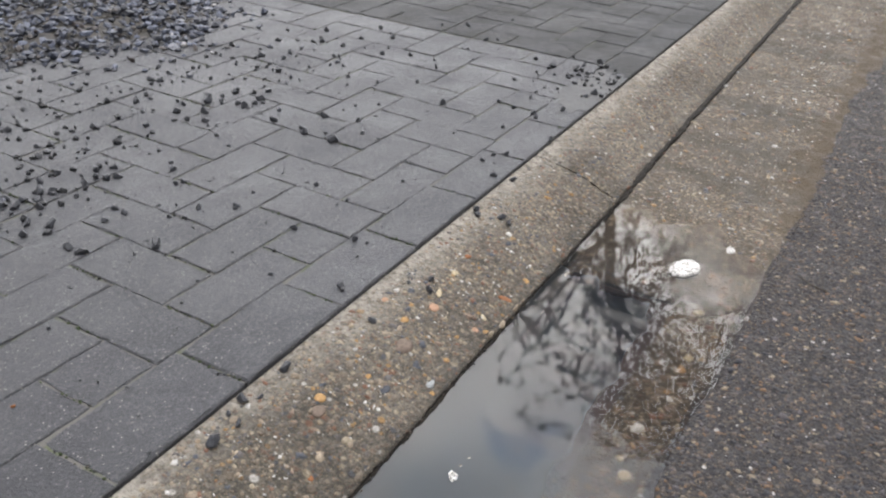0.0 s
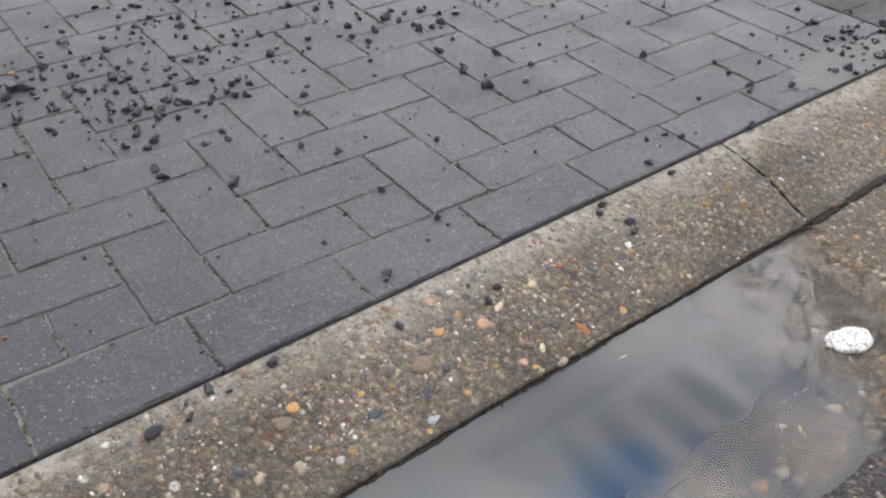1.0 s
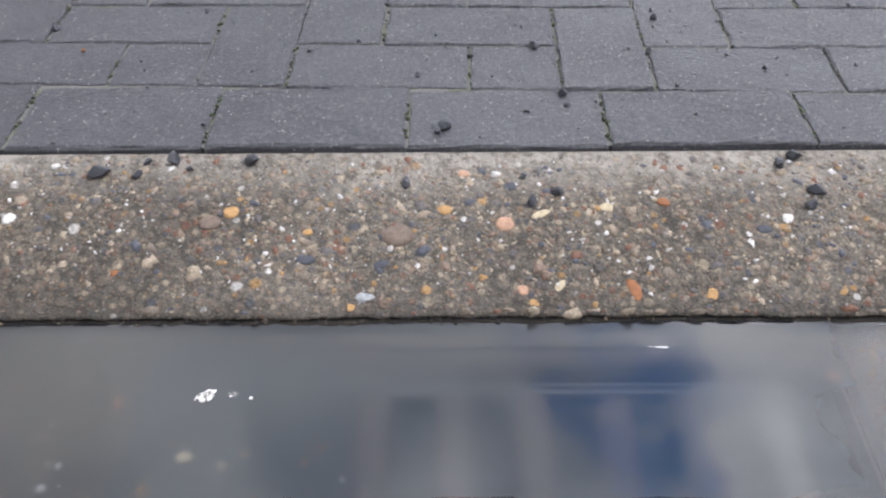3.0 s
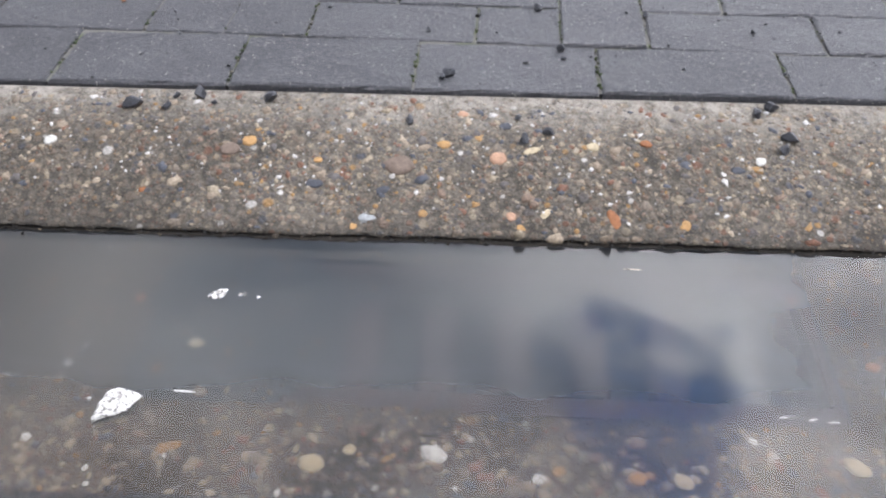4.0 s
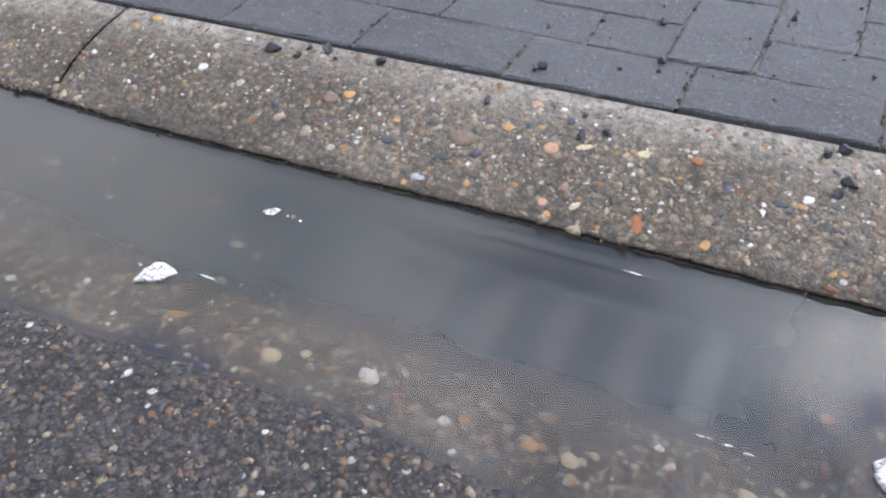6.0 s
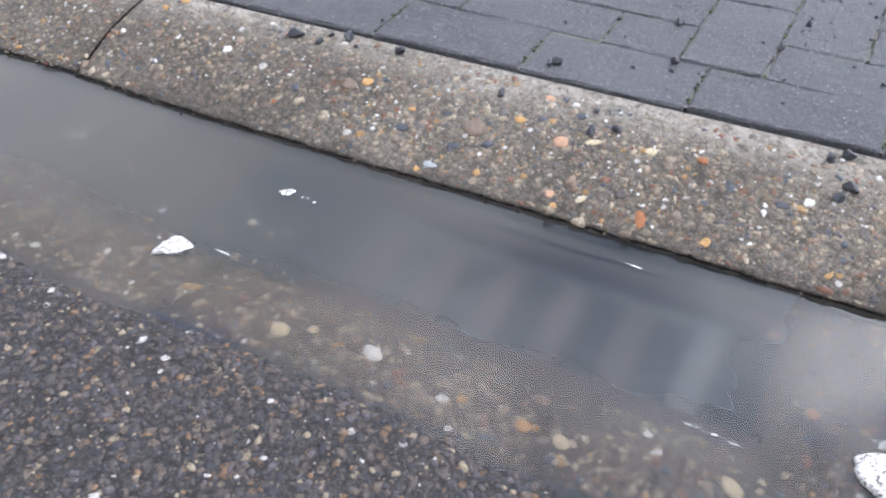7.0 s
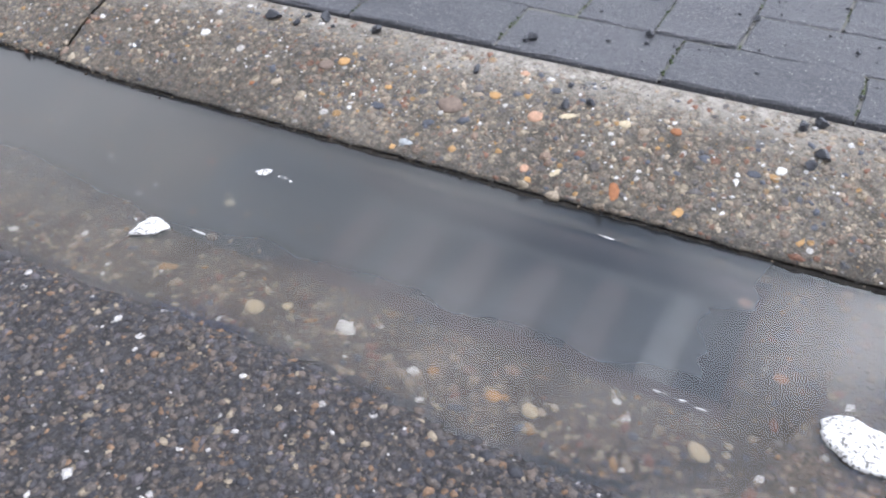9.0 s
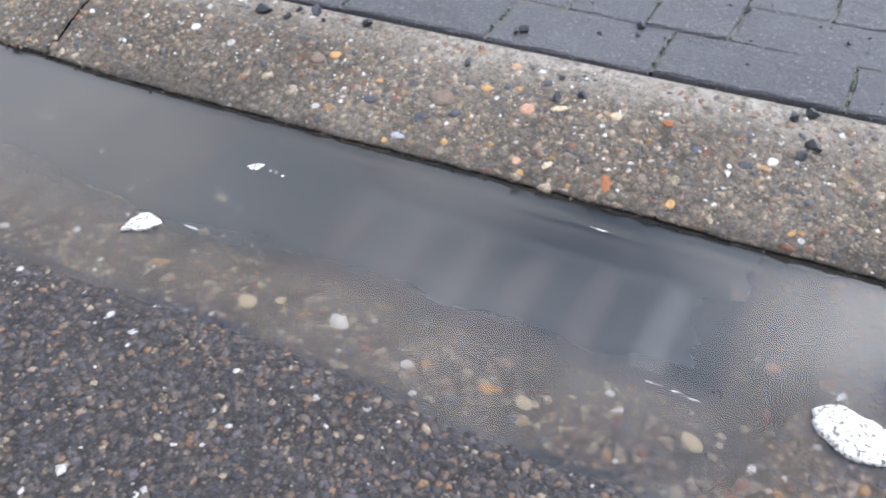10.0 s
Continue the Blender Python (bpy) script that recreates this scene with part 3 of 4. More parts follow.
def kerb_foot(x0, x1, parent, seed):
    """Black silt and moss along a kerb stone's foot, broken here and there; past the puddle, painted joint shade."""
    n = int((x1 - x0) / 0.0035)
    verts, faces = [], []
    for i in range(n + 1):
        x = x0 + (x1 - x0) * i / n
        lip = -0.1735 - lip_out(x)
        wide = 0.0040 + 0.004 * wobble(x, seed, 9.0) + 0.0035 * wobble(x, seed, 48.0) + 0.002 * wobble(x, seed, 140.0)
        wide *= 0.55 + 0.45 * smooth01(-0.12, 0.12, wobble(x, seed + 4.0, 5.0))
        wide = max(0.0006, wide)
        rise = 0.0016 + 0.0012 * wobble(x, seed, 85.0)
        foot = max(WATER, gutter_z(x, -0.2))
        # past the puddle the wider black strip paints the open joint's dark gap
        wide *= 1.0 + 0.9 * smooth01(0.62, 0.7, x)
        verts += [(x, lip + 0.008, foot - 0.002), (x, lip + 0.003, foot + rise), (x, lip - 0.45 * wide, foot + rise * 0.55),
                  (x, lip - 0.85 * wide, foot + 0.0005 + 0.0006 * wobble(x, seed, 60.0)), (x, lip - wide - 0.0015, foot - 0.003)]
    for i in range(n):
        for k in range(4):
            a = i * 5 + k
            faces.append((a, a + 1, a + 6, a + 5))
    return mesh_ob("silt_and_joint_shade", verts, faces, M_SLIME_AND_GAP, parent, "black wet silt at the water line, painted joint shade past the puddle", smooth=True)


for k in (1, 2, 3, 4, 5):
    kerb_foot(max(-1.2, KERB_END[k]) + 0.003, KERB_END[k + 1] - 0.003, kerb_obs[k], 3.1 * k)

rf = np.random.default_rng(27)
for k, count in ((1, 160), (2, 400), (3, 180)):
    xs = rf.uniform(max(-1.2, KERB_END[k]) + 0.004, min(1.3, KERB_END[k + 1]) - 0.004, count)
    ys = np.array([-0.1735 - lip_out(x) for x in xs]) + rf.normal(0.0005, 0.0028, count)
    zs = np.where(ys > -0.174, -0.0535, WATER + 0.0012) + rf.normal(0, 0.0006, count)
    stones("foot_crumbs", np.stack([xs, ys, zs], 1), np.tile((0.0, 0.0, 1.0), (count, 1)), np.clip(rf.lognormal(math.log(0.0014), 0.42, count), 0.0007, 0.0036),
           M_CRUMB, 0.8, 0.25, 51 + k, 1, kerb_obs[k], "black crumbs and small stones along the water line", smooth=False)

rng = np.random.default_rng(7)
for k, (a, b, count) in enumerate(((-1.77, -0.556, 1300), (-0.556, 0.657, 3300), (0.657, 2.4, 2600))):
    xs = rng.uniform(a + 0.004, b - 0.004, count)
    ys = -0.1725 + 0.1655 * rng.beta(0.9, 1.2, count)
    at, up = kerb_frame(xs, ys)
    size = np.clip(rng.lognormal(math.log(0.0030), 0.52, count), 0.0011, 0.0092)
    stones("exposed_pebbles", at - up * (size * 0.24)[:, None], up, size, M_KERB_PEBBLE, 0.4, 0.19, 11 + k, 1, kerb_obs[k + 1], "small mixed brown, grey, white and orange pebbles")
    grains = int(count * 0.08)
    at, up = kerb_frame(rng.uniform(a + 0.004, b - 0.004, grains), -0.165 + 0.150 * rng.beta(1.2, 1.0, grains))
    stones("quartz_grains", at, up, np.clip(rng.lognormal(math.log(0.0016), 0.35, grains), 0.001, 0.0036), M_QUARTZ, 0.55, 0.2, 21 + k, 1, kerb_obs[k + 1], "tiny white quartz grains")


def set_stone(x, y, length, wide, colour, turn=0.0, name="set_pebble", seed=3):
    """A larger pebble cast into the kerb's face."""
    at, up = kerb_frame([x], [y])
    me = bpy.data.meshes.new(name)
    v, f = ICO2
    r = np.random.default_rng(seed)
    w = v * (1 + r.normal(0, 0.085, (len(v), 1))) * np.array([length / 2, wide / 2, min(length, wide) * 0.12])
    me.from_pydata([tuple(p) for p in w], [], f.tolist())
    me.materials.append(colour)
    me.polygons.foreach_set("use_smooth", [True] * len(me.polygons))
    ob = new(name, me)
    ob.parent = kerb_obs[2]
    ob.matrix_basis = Matrix.Translation(at[0]) @ Vector((0, 0, 1)).rotation_difference(Vector(up[0])).to_matrix().to_4x4() @ pose(0, 0, 0, 0, 0, turn)
    return ob


def tint(name, c):
    return plain_mat(name, tuple(0.6 * x for x in c), tuple(min(1, 1.15 * x) for x in c), 230, 0.7, 0.0012, 0.0, 0.3)


M_OCHRE = tint("ochre_flint", (0.31, 0.18, 0.072))
M_ROSE = tint("pink_sandstone", (0.32, 0.19, 0.125))
M_CHALK = tint("white_quartz", (0.43, 0.42, 0.39))
M_BLUE = tint("pale_blue_grey_flint", (0.25, 0.262, 0.265))
M_RUST = tint("rust_brown_shard", (0.20, 0.080, 0.032))
M_TAUPE = tint("taupe_pebble", (0.125, 0.092, 0.072))
M_STRAW = tint("straw_flint", (0.36, 0.30, 0.20))
M_SLATE = tint("dark_slate_pebble", (0.045, 0.048, 0.058))
for k, (x, y, a, b, c, turn) in enumerate([
        (-0.365, -0.082, 0.014, 0.012, M_CHALK, 20), (-0.157, -0.076, 0.016, 0.014, M_OCHRE, 40), (0.098, -0.090, 0.017, 0.016, M_ROSE, 0),
        (-0.026, -0.157, 0.025, 0.016, M_BLUE, -8), (0.211, -0.153, 0.012, 0.026, M_RUST, 15), (0.278, -0.156, 0.013, 0.013, M_OCHRE, 0),
        (0.357, -0.085, 0.010, 0.013, M_CHALK, -20), (0.042, -0.074, 0.015, 0.012, M_OCHRE, 0), (0.000, -0.101, 0.031, 0.024, M_TAUPE, 0),
        (0.132, -0.079, 0.020, 0.008, M_STRAW, 25), (0.145, -0.149, 0.008, 0.018, M_STRAW, -35), (0.112, -0.152, 0.011, 0.013, M_ROSE, 10),
        (0.122, -0.164, 0.013, 0.010, M_OCHRE, 0), (-0.208, -0.161, 0.009, 0.013, M_OCHRE, 10), (-0.175, -0.087, 0.021, 0.016, M_TAUPE, 0)]):
    set_stone(x, y, a, b, c, turn, seed=40 + k)
for k, (x, y, a, b, c, turn) in enumerate([
        (-0.083, -0.124, 0.018, 0.010, M_SLATE, 0), (-0.015, -0.128, 0.018, 0.009, M_SLATE, 30), (0.193, -0.072, 0.014, 0.012, M_STRAW, 0),
        (0.246, -0.066, 0.013, 0.010, M_RUST, 0), (0.334, -0.096, 0.014, 0.009, M_SLATE, 0), (-0.083, -0.097, 0.010, 0.007, M_OCHRE, 0),
        (-0.492, -0.012, 0.017, 0.014, M_OCHRE, 0), (0.060, -0.030, 0.012, 0.010, M_ROSE, 0), (0.105, -0.047, 0.012, 0.010, M_SLATE, 0),
        (-0.040, -0.168, 0.009, 0.008, M_OCHRE, 0), (-0.005, -0.166, 0.009, 0.010, M_CHALK, 0), (-0.255, -0.135, 0.010, 0.008, M_RUST, 0)]):
    set_stone(x, y, a, b, c, turn, seed=55 + k)

# ---- gully grate under the water ----
def block(bm, x0, x1, y0, y1, z0, z1, bevel=0.003):
    r = bmesh.ops.create_cube(bm, size=1.0, matrix=Matrix.Translation(((x0 + x1) / 2, (y0 + y1) / 2, (z0 + z1) / 2)) @ Matrix.Diagonal((x1 - x0, y1 - y0, z1 - z0, 1)))
    if bevel:
        es = list({e for v in r["verts"] for e in v.link_edges})
        bmesh.ops.bevel(bm, geom=es, offset=bevel, segments=2, affect="EDGES")


def box_part(name, dims, material, parent, label="", bevel=0.003):
    bm = bmesh.new()
    block(bm, *dims, bevel)
    return part(name, bm, material, parent, label, smooth=False)


x0, x1, y0, y1 = GRATE
gully = new("gully_pot")
tagged(gully, "dark concrete gully pot full of water beneath the grate", "drain")
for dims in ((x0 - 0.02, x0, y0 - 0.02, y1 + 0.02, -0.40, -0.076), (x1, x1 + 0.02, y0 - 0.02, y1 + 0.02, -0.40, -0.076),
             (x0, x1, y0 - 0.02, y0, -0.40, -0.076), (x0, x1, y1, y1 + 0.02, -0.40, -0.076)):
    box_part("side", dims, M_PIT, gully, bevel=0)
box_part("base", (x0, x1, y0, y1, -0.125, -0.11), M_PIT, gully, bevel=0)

grate = new("drain_grate")
tagged(grate, "rusty cast iron drain grate submerged in a puddle", "drain grate")
box_part("rim", (x0 + 0.001, x1 - 0.001, y0 + 0.001, y0 + 0.026, -0.095, -0.0695), M_IRON, grate, "rust brown rim")
box_part("rim", (x0 + 0.001, x1 - 0.001, y1 - 0.018, y1 - 0.001, -0.095, -0.0705), M_IRON, grate, "rust brown rim")
box_part("rim", (x1 - 0.011, x1 - 0.001, y0 + 0.027, y1 - 0.019, -0.095, -0.071), M_IRON, grate, "rust brown rim")
box_part("rim", (x0 + 0.001, x0 + 0.025, y0 + 0.027, y1 - 0.019, -0.095, -0.072), M_IRON, grate, "rust brown rim")
box_part("rail", (-0.015, 0.335, -0.243, -0.232, -0.092, -0.0700), M_IRON_WORN, grate, "worn pale grey rail", 0.005)
box_part("rail", (0.03, 0.325, -0.3555, -0.346, -0.092, -0.0705), M_IRON, grate, "brown rail", 0.0045)
# thin pale strip painting the bright line along the brown rail
box_part("highlight_rail", (0.085, 0.19, -0.3495, -0.3465, -0.074, -0.0680), M_IRON_WORN, grate, "thin pale strip painted as a highlight", 0.001)
bpy.data.objects["highlight_rail"].name = "worn_edge"


def grate_bar(cx, material):
    """A cast bar with a rounded back, thinning at both ends."""
    verts, faces, m = [], [], 9
    ys = [-0.3455, -0.343, -0.337, -0.325, -0.30, -0.275, -0.26, -0.25, -0.246, -0.2435]
    for i, y in enumerate(ys):
        e = min(1.0, 0.72 + 0.28 * min(i, len(ys) - 1 - i) / 3)
        for j in range(m):
            a = math.pi * j / (m - 1)
            verts.append((cx + 0.0175 * e * math.cos(a) + 0.0008 * wobble(y, a, 40.0), y, -0.094 + (0.020 if e == 1 else 0.014 + 0.006 * e) * math.sin(a) ** 0.32))
    for i in range(len(ys) - 1):
        for j in range(m - 1):
            a = i * m + j
            faces.append((a, a + 1, a + m + 1, a + m))
    faces += [tuple(range(m)), tuple(reversed(range((len(ys) - 1) * m, len(ys) * m)))]
    return mesh_ob("bar", verts, faces, material, grate, smooth=True)


for k in range(8):
    grate_bar(0.313 - 0.0655 * k, M_IRON_WORN if k == 0 else M_BAR)

mud_x, mud_y = np.linspace(x0 - 0.035, 0.06, 44), np.linspace(y0 - 0.012, y1 + 0.02, 36)
mud = height_sheet("silt_deposit", mud_x, mud_y, lambda x, y: -0.0645 - 0.036 * smooth01(-0.10, 0.055, x) - 0.012 * smooth01(x0, x0 - 0.035, x) - 0.012 * smooth01(y0 + 0.012, y0 - 0.012, y) - 0.012 * smooth01(y1 - 0.01, y1 + 0.02, y) + 0.004 * wobble(x, y, 26.0) + 0.002 * wobble(x, y, 70.0), M_MUD)
tagged(mud, "dark silt with small stones choking half of the grate", "silt", kind="stuff")

r4 = np.random.default_rng(17)
sx, sy = r4.uniform(x0 - 0.01, 0.0, 130), r4.uniform(y0 + 0.005, y1, 130)
ss = np.clip(r4.lognormal(math.log(0.0022), 0.55, 130), 0.001, 0.007)
mud_height = lambda x, y: -0.0645 - 0.036 * smooth01(-0.10, 0.055, x) + 0.004 * wobble(x, y, 26.0) + 0.002 * wobble(x, y, 70.0)
stones("silt_pebbles", np.array([(x, y, mud_height(x, y)) for x, y in zip(sx, sy)]), np.tile((0.0, 0.0, 1.0), (130, 1)), ss, M_GUTTER_PEBBLE, 0.5, 0.12, 35, 1, mud, "small pale stones and bits on the silt")

# ---- puddles ----
puddle = mesh_ob("puddle", [(-4.0, -0.53, WATER), (0.95, -0.53, WATER), (0.95, -0.157, WATER), (-4.0, -0.157, WATER)], [(0, 1, 2, 3)], M_WATER)
tagged(puddle, "shallow silty rain puddle reflecting a cloudy sky", "puddle", kind="structure")
puddle.visible_shadow = False

# ---- stones in gutter and road ----
n = 5200
xs, ys = np.concatenate([rng.uniform(-0.75, 1.1, 3200), rng.uniform(1.1, 2.8, n - 3200)]), rng.uniform(-0.462, -0.180, n)
ok = ~((xs > x0 - 0.004) & (xs < x1 + 0.004) & (ys > y0 - 0.004) & (ys < y1 + 0.004))
xs, ys = xs[ok], ys[ok]
size = np.clip(rng.lognormal(math.log(0.0025), 0.5, len(xs)), 0.0012, 0.0075) * np.where(xs > 1.1, 1.3, 1.0)
ex, ey = rng.uniform(-0.6, 0.7, 650), -0.392 - 0.072 * rng.beta(1.6, 1.0, 650)
xs, ys, size = np.concatenate([xs, ex]), np.concatenate([ys, ey]), np.concatenate([size, np.clip(rng.lognormal(math.log(0.0036), 0.4, 650), 0.0018, 0.008)])
at = np.array([(x, y, gutter_z(x, y)) for x, y in zip(xs, ys)])
up = np.tile((0.0, 0.0, 1.0), (len(xs), 1))
at[:, 2] -= size * 0.18
stones("gutter_pebbles", at, up, size, M_GUTTER_PEBBLE, 0.42, 0.12, 31, 1, gutter, "small brown, ochre and white pebbles set in concrete")

rw = np.random.default_rng(71)
bits = 150
bx, by = rw.uniform(0.62, 2.2, bits), -0.46 + 0.26 * rw.beta(1.3, 1.2, bits)
bs = np.clip(rw.lognormal(math.log(0.0024), 0.45, bits), 0.0012, 0.006)
stones("gutter_bits", np.array([(x, y, gutter_z(x, y) + 0.0006) for x, y in zip(bx, by)]), np.tile((0.0, 0.0, 1.0), (bits, 1)), bs, M_QUARTZ, 0.45, 0.2, 72, 1, gutter, "white stone and plaster bits strewn on the concrete")

n = 15500
xs = rng.uniform(-0.75, 1.15, n)
ys = np.array([road_edge(x) for x in xs]) - 0.34 * rng.beta(1.0, 1.15, n) + rng.normal(0, 0.004, n)
size = np.clip(rng.lognormal(math.log(0.0031), 0.36, n), 0.0015, 0.0072)
at = np.array([(x, y, road_z(x, y)) for x, y in zip(xs, ys)])
at[:, 2] -= size * 0.20
up = np.tile((0.0, 0.0, 1.0), (n, 1)) + rng.normal(0, 0.22, (n, 3))
up /= np.linalg.norm(up, axis=1, keepdims=True)
stones("road_chippings", at, up, size, M_ROAD_PEBBLE, 0.5, 0.2, 33, 1, road, "dark, brown and white stone chippings bound in bitumen")


def loose(name, x, y, z, long, wide, high, colour, turn, label, category, seed, flat_top=False):
    r = np.random.default_rng(seed)
    v, f = ICO2
    w = v * (1 + r.normal(0, 0.07, (len(v), 1)))
    if flat_top:
        w[:, 2] = np.clip(w[:, 2], -0.5, 0.35)
    w = w * np.array([long / 2, wide / 2, high])
    me = bpy.data.meshes.new(name)
    me.from_pydata([tuple(p) for p in w], [], f.tolist())
    me.materials.append(colour)
    me.polygons.foreach_set("use_smooth", [True] * len(me.polygons))
    ob = new(name, me)
    ob.matrix_basis = pose(x, y, z, 0, 0, turn)
    return tagged(ob, label, category)


for k, (x, y, a, b, c, turn) in enumerate([
        (-0.035, -0.430, 0.020, 0.016, M_STRAW, 0), (-0.008, -0.416, 0.011, 0.010, M_STRAW, 0), (0.056, -0.417, 0.023, 0.015, M_CHALK, -20),
        (0.135, -0.435, 0.011, 0.009, M_CHALK, 0), (0.207, -0.430, 0.015, 0.012, M_OCHRE, 0), (0.240, -0.431, 0.018, 0.013, M_STRAW, -40),
        (0.371, -0.411, 0.022, 0.014, M_STRAW, -35), (0.178, -0.414, 0.013, 0.011, M_TAUPE, 0), (0.365, -0.232, 0.014, 0.012, M_ROSE, 0),
        (0.412, -0.310, 0.014, 0.010, M_ROSE, 0)]):
    loose("gutter_stone", x, y, gutter_z(x, y), a, b, min(a, b) * 0.24, c, turn, "larger ochre or pale pebble lying in the gutter", "pebble", 80 + k)["group"] = "stones in the gutter"
loose("silt_stone", -0.156, -0.314, -0.0655, 0.016, 0.012, 0.005, M_STRAW, 10, "pale straw pebble lying on dark silt under water", "pebble", 95)
loose("silt_stone", -0.222, -0.262, -0.0645, 0.010, 0.014, 0.004, M_ROSE, 0, "brown pebble lying on the gutter under water", "pebble", 96)

# ---- white scraps in the puddle ----
def torn(a, corners):
    """Reach of a polygon of corners (mm, round its middle) in the direction a."""
    d = Vector((math.cos(a), math.sin(a)))
    best = 0.0
    for (ax, ay), (bx, by) in zip(corners, corners[1:] + corners[:1]):
        det = d.x * (ay - by) - d.y * (ax - bx)
        if abs(det) > 1e-9:
            u = (ax * (ay - by) - ay * (ax - bx)) / det
            w = (d.x * ay - d.y * ax) / det
            if u > 0 and 0 <= w <= 1:
                best = max(best, u)
    return best / 1000


def scrap(name, x, y, outline, thick, turn, label, seed, rag=1.0, corners=None):
    """A torn flat lump: an uneven outline, crowned in the middle."""
    r = np.random.default_rng(seed)
    k = 26
    ring, verts, faces = [], [], []
    for i in range(k):
        a = 2 * math.pi * i / k
        s = 1 + rag * (0.13 * math.sin(3 * a + seed) + 0.09 * math.sin(7 * a + 2 * seed)) + r.normal(0, 0.03)
        if corners:
            far = torn(a, corners) * (0.4 + 0.6 * s)
            ring.append((far * math.cos(a), far * math.sin(a)))
        else:
            ring.append((outline[0] * s * math.cos(a), outline[1] * s * math.sin(a)))
    for scale, z in ((0.9, -0.35), (1.0, 0.0), (0.94, 0.55), (0.7, 0.85), (0.35, 1.0)):
        for px, py in ring:
            verts.append((px * scale, py * scale, thick * (z + r.normal(0, 0.07))))
    verts.append((0, 0, thick))
    for lev in range(4):
        for i in range(k):
            a, b = lev * k + i, lev * k + (i + 1) % k
            faces.append((a, b, b + k, a + k))
    faces += [(4 * k + i, 4 * k + (i + 1) % k, 5 * k) for i in range(k)]
    faces.append(tuple(reversed(range(k))))
    ob = mesh_ob(name, verts, faces, M_WHITE, smooth=True)
    ob.matrix_basis = pose(x, y, WATER - 0.0004, 0, 0, turn)
    return tagged(ob, label, "scrap")


scrap("white_scrap", -0.199, -0.388, None, 0.0045, 0, "torn white scrap floating in the puddle", 5, 0.6, [(-17, -22), (-10, 15), (-4, 18), (9, 14), (19, 10), (12, -5), (-5, -13)])
scrap("white_scrap", -0.149, -0.260, (0.0085, 0.0055), 0.002, 30, "small white crumb floating in the puddle", 6)
scrap("white_scrap", -0.129, -0.259, (0.002, 0.002), 0.001, 0, "tiny white crumb floating in the puddle", 7)
scrap("white_scrap", -0.112, -0.262, (0.0018, 0.0015), 0.001, 0, "tiny white crumb floating in the puddle", 8)
scrap("white_scrap", -0.222, -0.382, (0.002, 0.0015), 0.001, 0, "tiny white crumb floating in the puddle", 9)
scrap("white_lump", 0.480, -0.357, (0.034, 0.021), 0.0075, -20, "pitted white plaster lump half out of the puddle", 12, 0.3)
scrap("white_lump", 0.590, -0.407, (0.013, 0.007), 0.004, 10, "small white plaster crumb on the wet gutter", 13)
for x, y, a, b, turn in ((-0.148, -0.371, 0.0095, 0.0016, -2), (0.362, -0.374, 0.005, 0.0013, 2), (0.346, -0.372, 0.004, 0.0012, 8), (0.328, -0.371, 0.007, 0.001, 3), (0.225, -0.208, 0.009, 0.0014, -3)):
    scrap("white_sliver", x, y, (a, 0.6 * b), 0.0008, turn, "thin white sliver floating in the puddle", int(1000 * abs(x)))

# ---- loose dark stones ----
ROCKS = [rock_mesh("basalt_chip", M_BLACK, 200 + k, 0.22, 1.05) for k in range(10)]


def chip(x, y, z, size, k, turn, label="angular black basalt chip lying loose on the paving", group="loose black chips"):
    ob = new("loose_stone", ROCKS[k % len(ROCKS)])
    size *= 0.90
    ob.matrix_basis = pose(x, y, z + size * 0.30, 0, 0, turn) @ Matrix.Diagonal((size, size, size, 1))
    return tagged(ob, label, "stone", group)


CHIPS_NEAR = [
    (0.043, 0.034, 14), (0.035, 0.026, 8), (0.011, 0.136, 7), (0.166, 0.094, 11), (-0.023, 0.329, 18), (-0.057, 0.338, 7), (0.146, 0.32, 12),
    (0.466, 0.352, 20), (0.532, 0.327, 11), (0.27, 0.181, 8), (0.39, 0.145, 7), (0.248, 0.187, 5), (-0.292, 0.358, 6), (-0.253, 0.286, 7),
    (0.069, 0.359, 7), (0.202, 0.329, 7), (0.298, 0.055, 5), (0.557, 0.071, 9), (0.14, 0.316, 7), (0.78, 0.282, 14), (0.865, 0.187, 11),
    (0.732, 0.112, 10), (0.845, 0.093, 14), (0.824, 0.078, 12), (0.851, 0.144, 10), (0.608, 0.045, 11), (0.595, 0.065, 10), (0.73, 0.002, 14),
    (1.171, 0.189, 18), (1.043, 0.03, 18), (1.016, 0.036, 14), (1.039, 0.011, 16)]
CHIPS_MIDDLE = [
    (-0.1, 0.432, 17), (-0.111, 0.514, 14), (-0.068, 0.506, 17), (-0.084, 0.539, 14), (0.025, 0.449, 14), (0.028, 0.471, 11), (-0.01, 0.451, 11),
    (0.106, 0.363, 11), (0.058, 0.383, 10), (0.152, 0.458, 12), (0.192, 0.504, 14), (0.465, 0.421, 17), (0.477, 0.434, 13), (0.56, 0.441, 15),
    (0.582, 0.371, 15), (-0.28, 0.402, 9), (-0.18, 0.492, 7), (-0.036, 0.57, 13), (0.026, 0.532, 8), (0.098, 0.566, 17), (0.114, 0.558, 14),
    (0.062, 0.582, 12), (0.091, 0.586, 15), (0.094, 0.402, 6), (0.137, 0.591, 14), (0.01, 0.598, 15), (-0.023, 0.591, 14), (-0.545, 0.41, 12)]
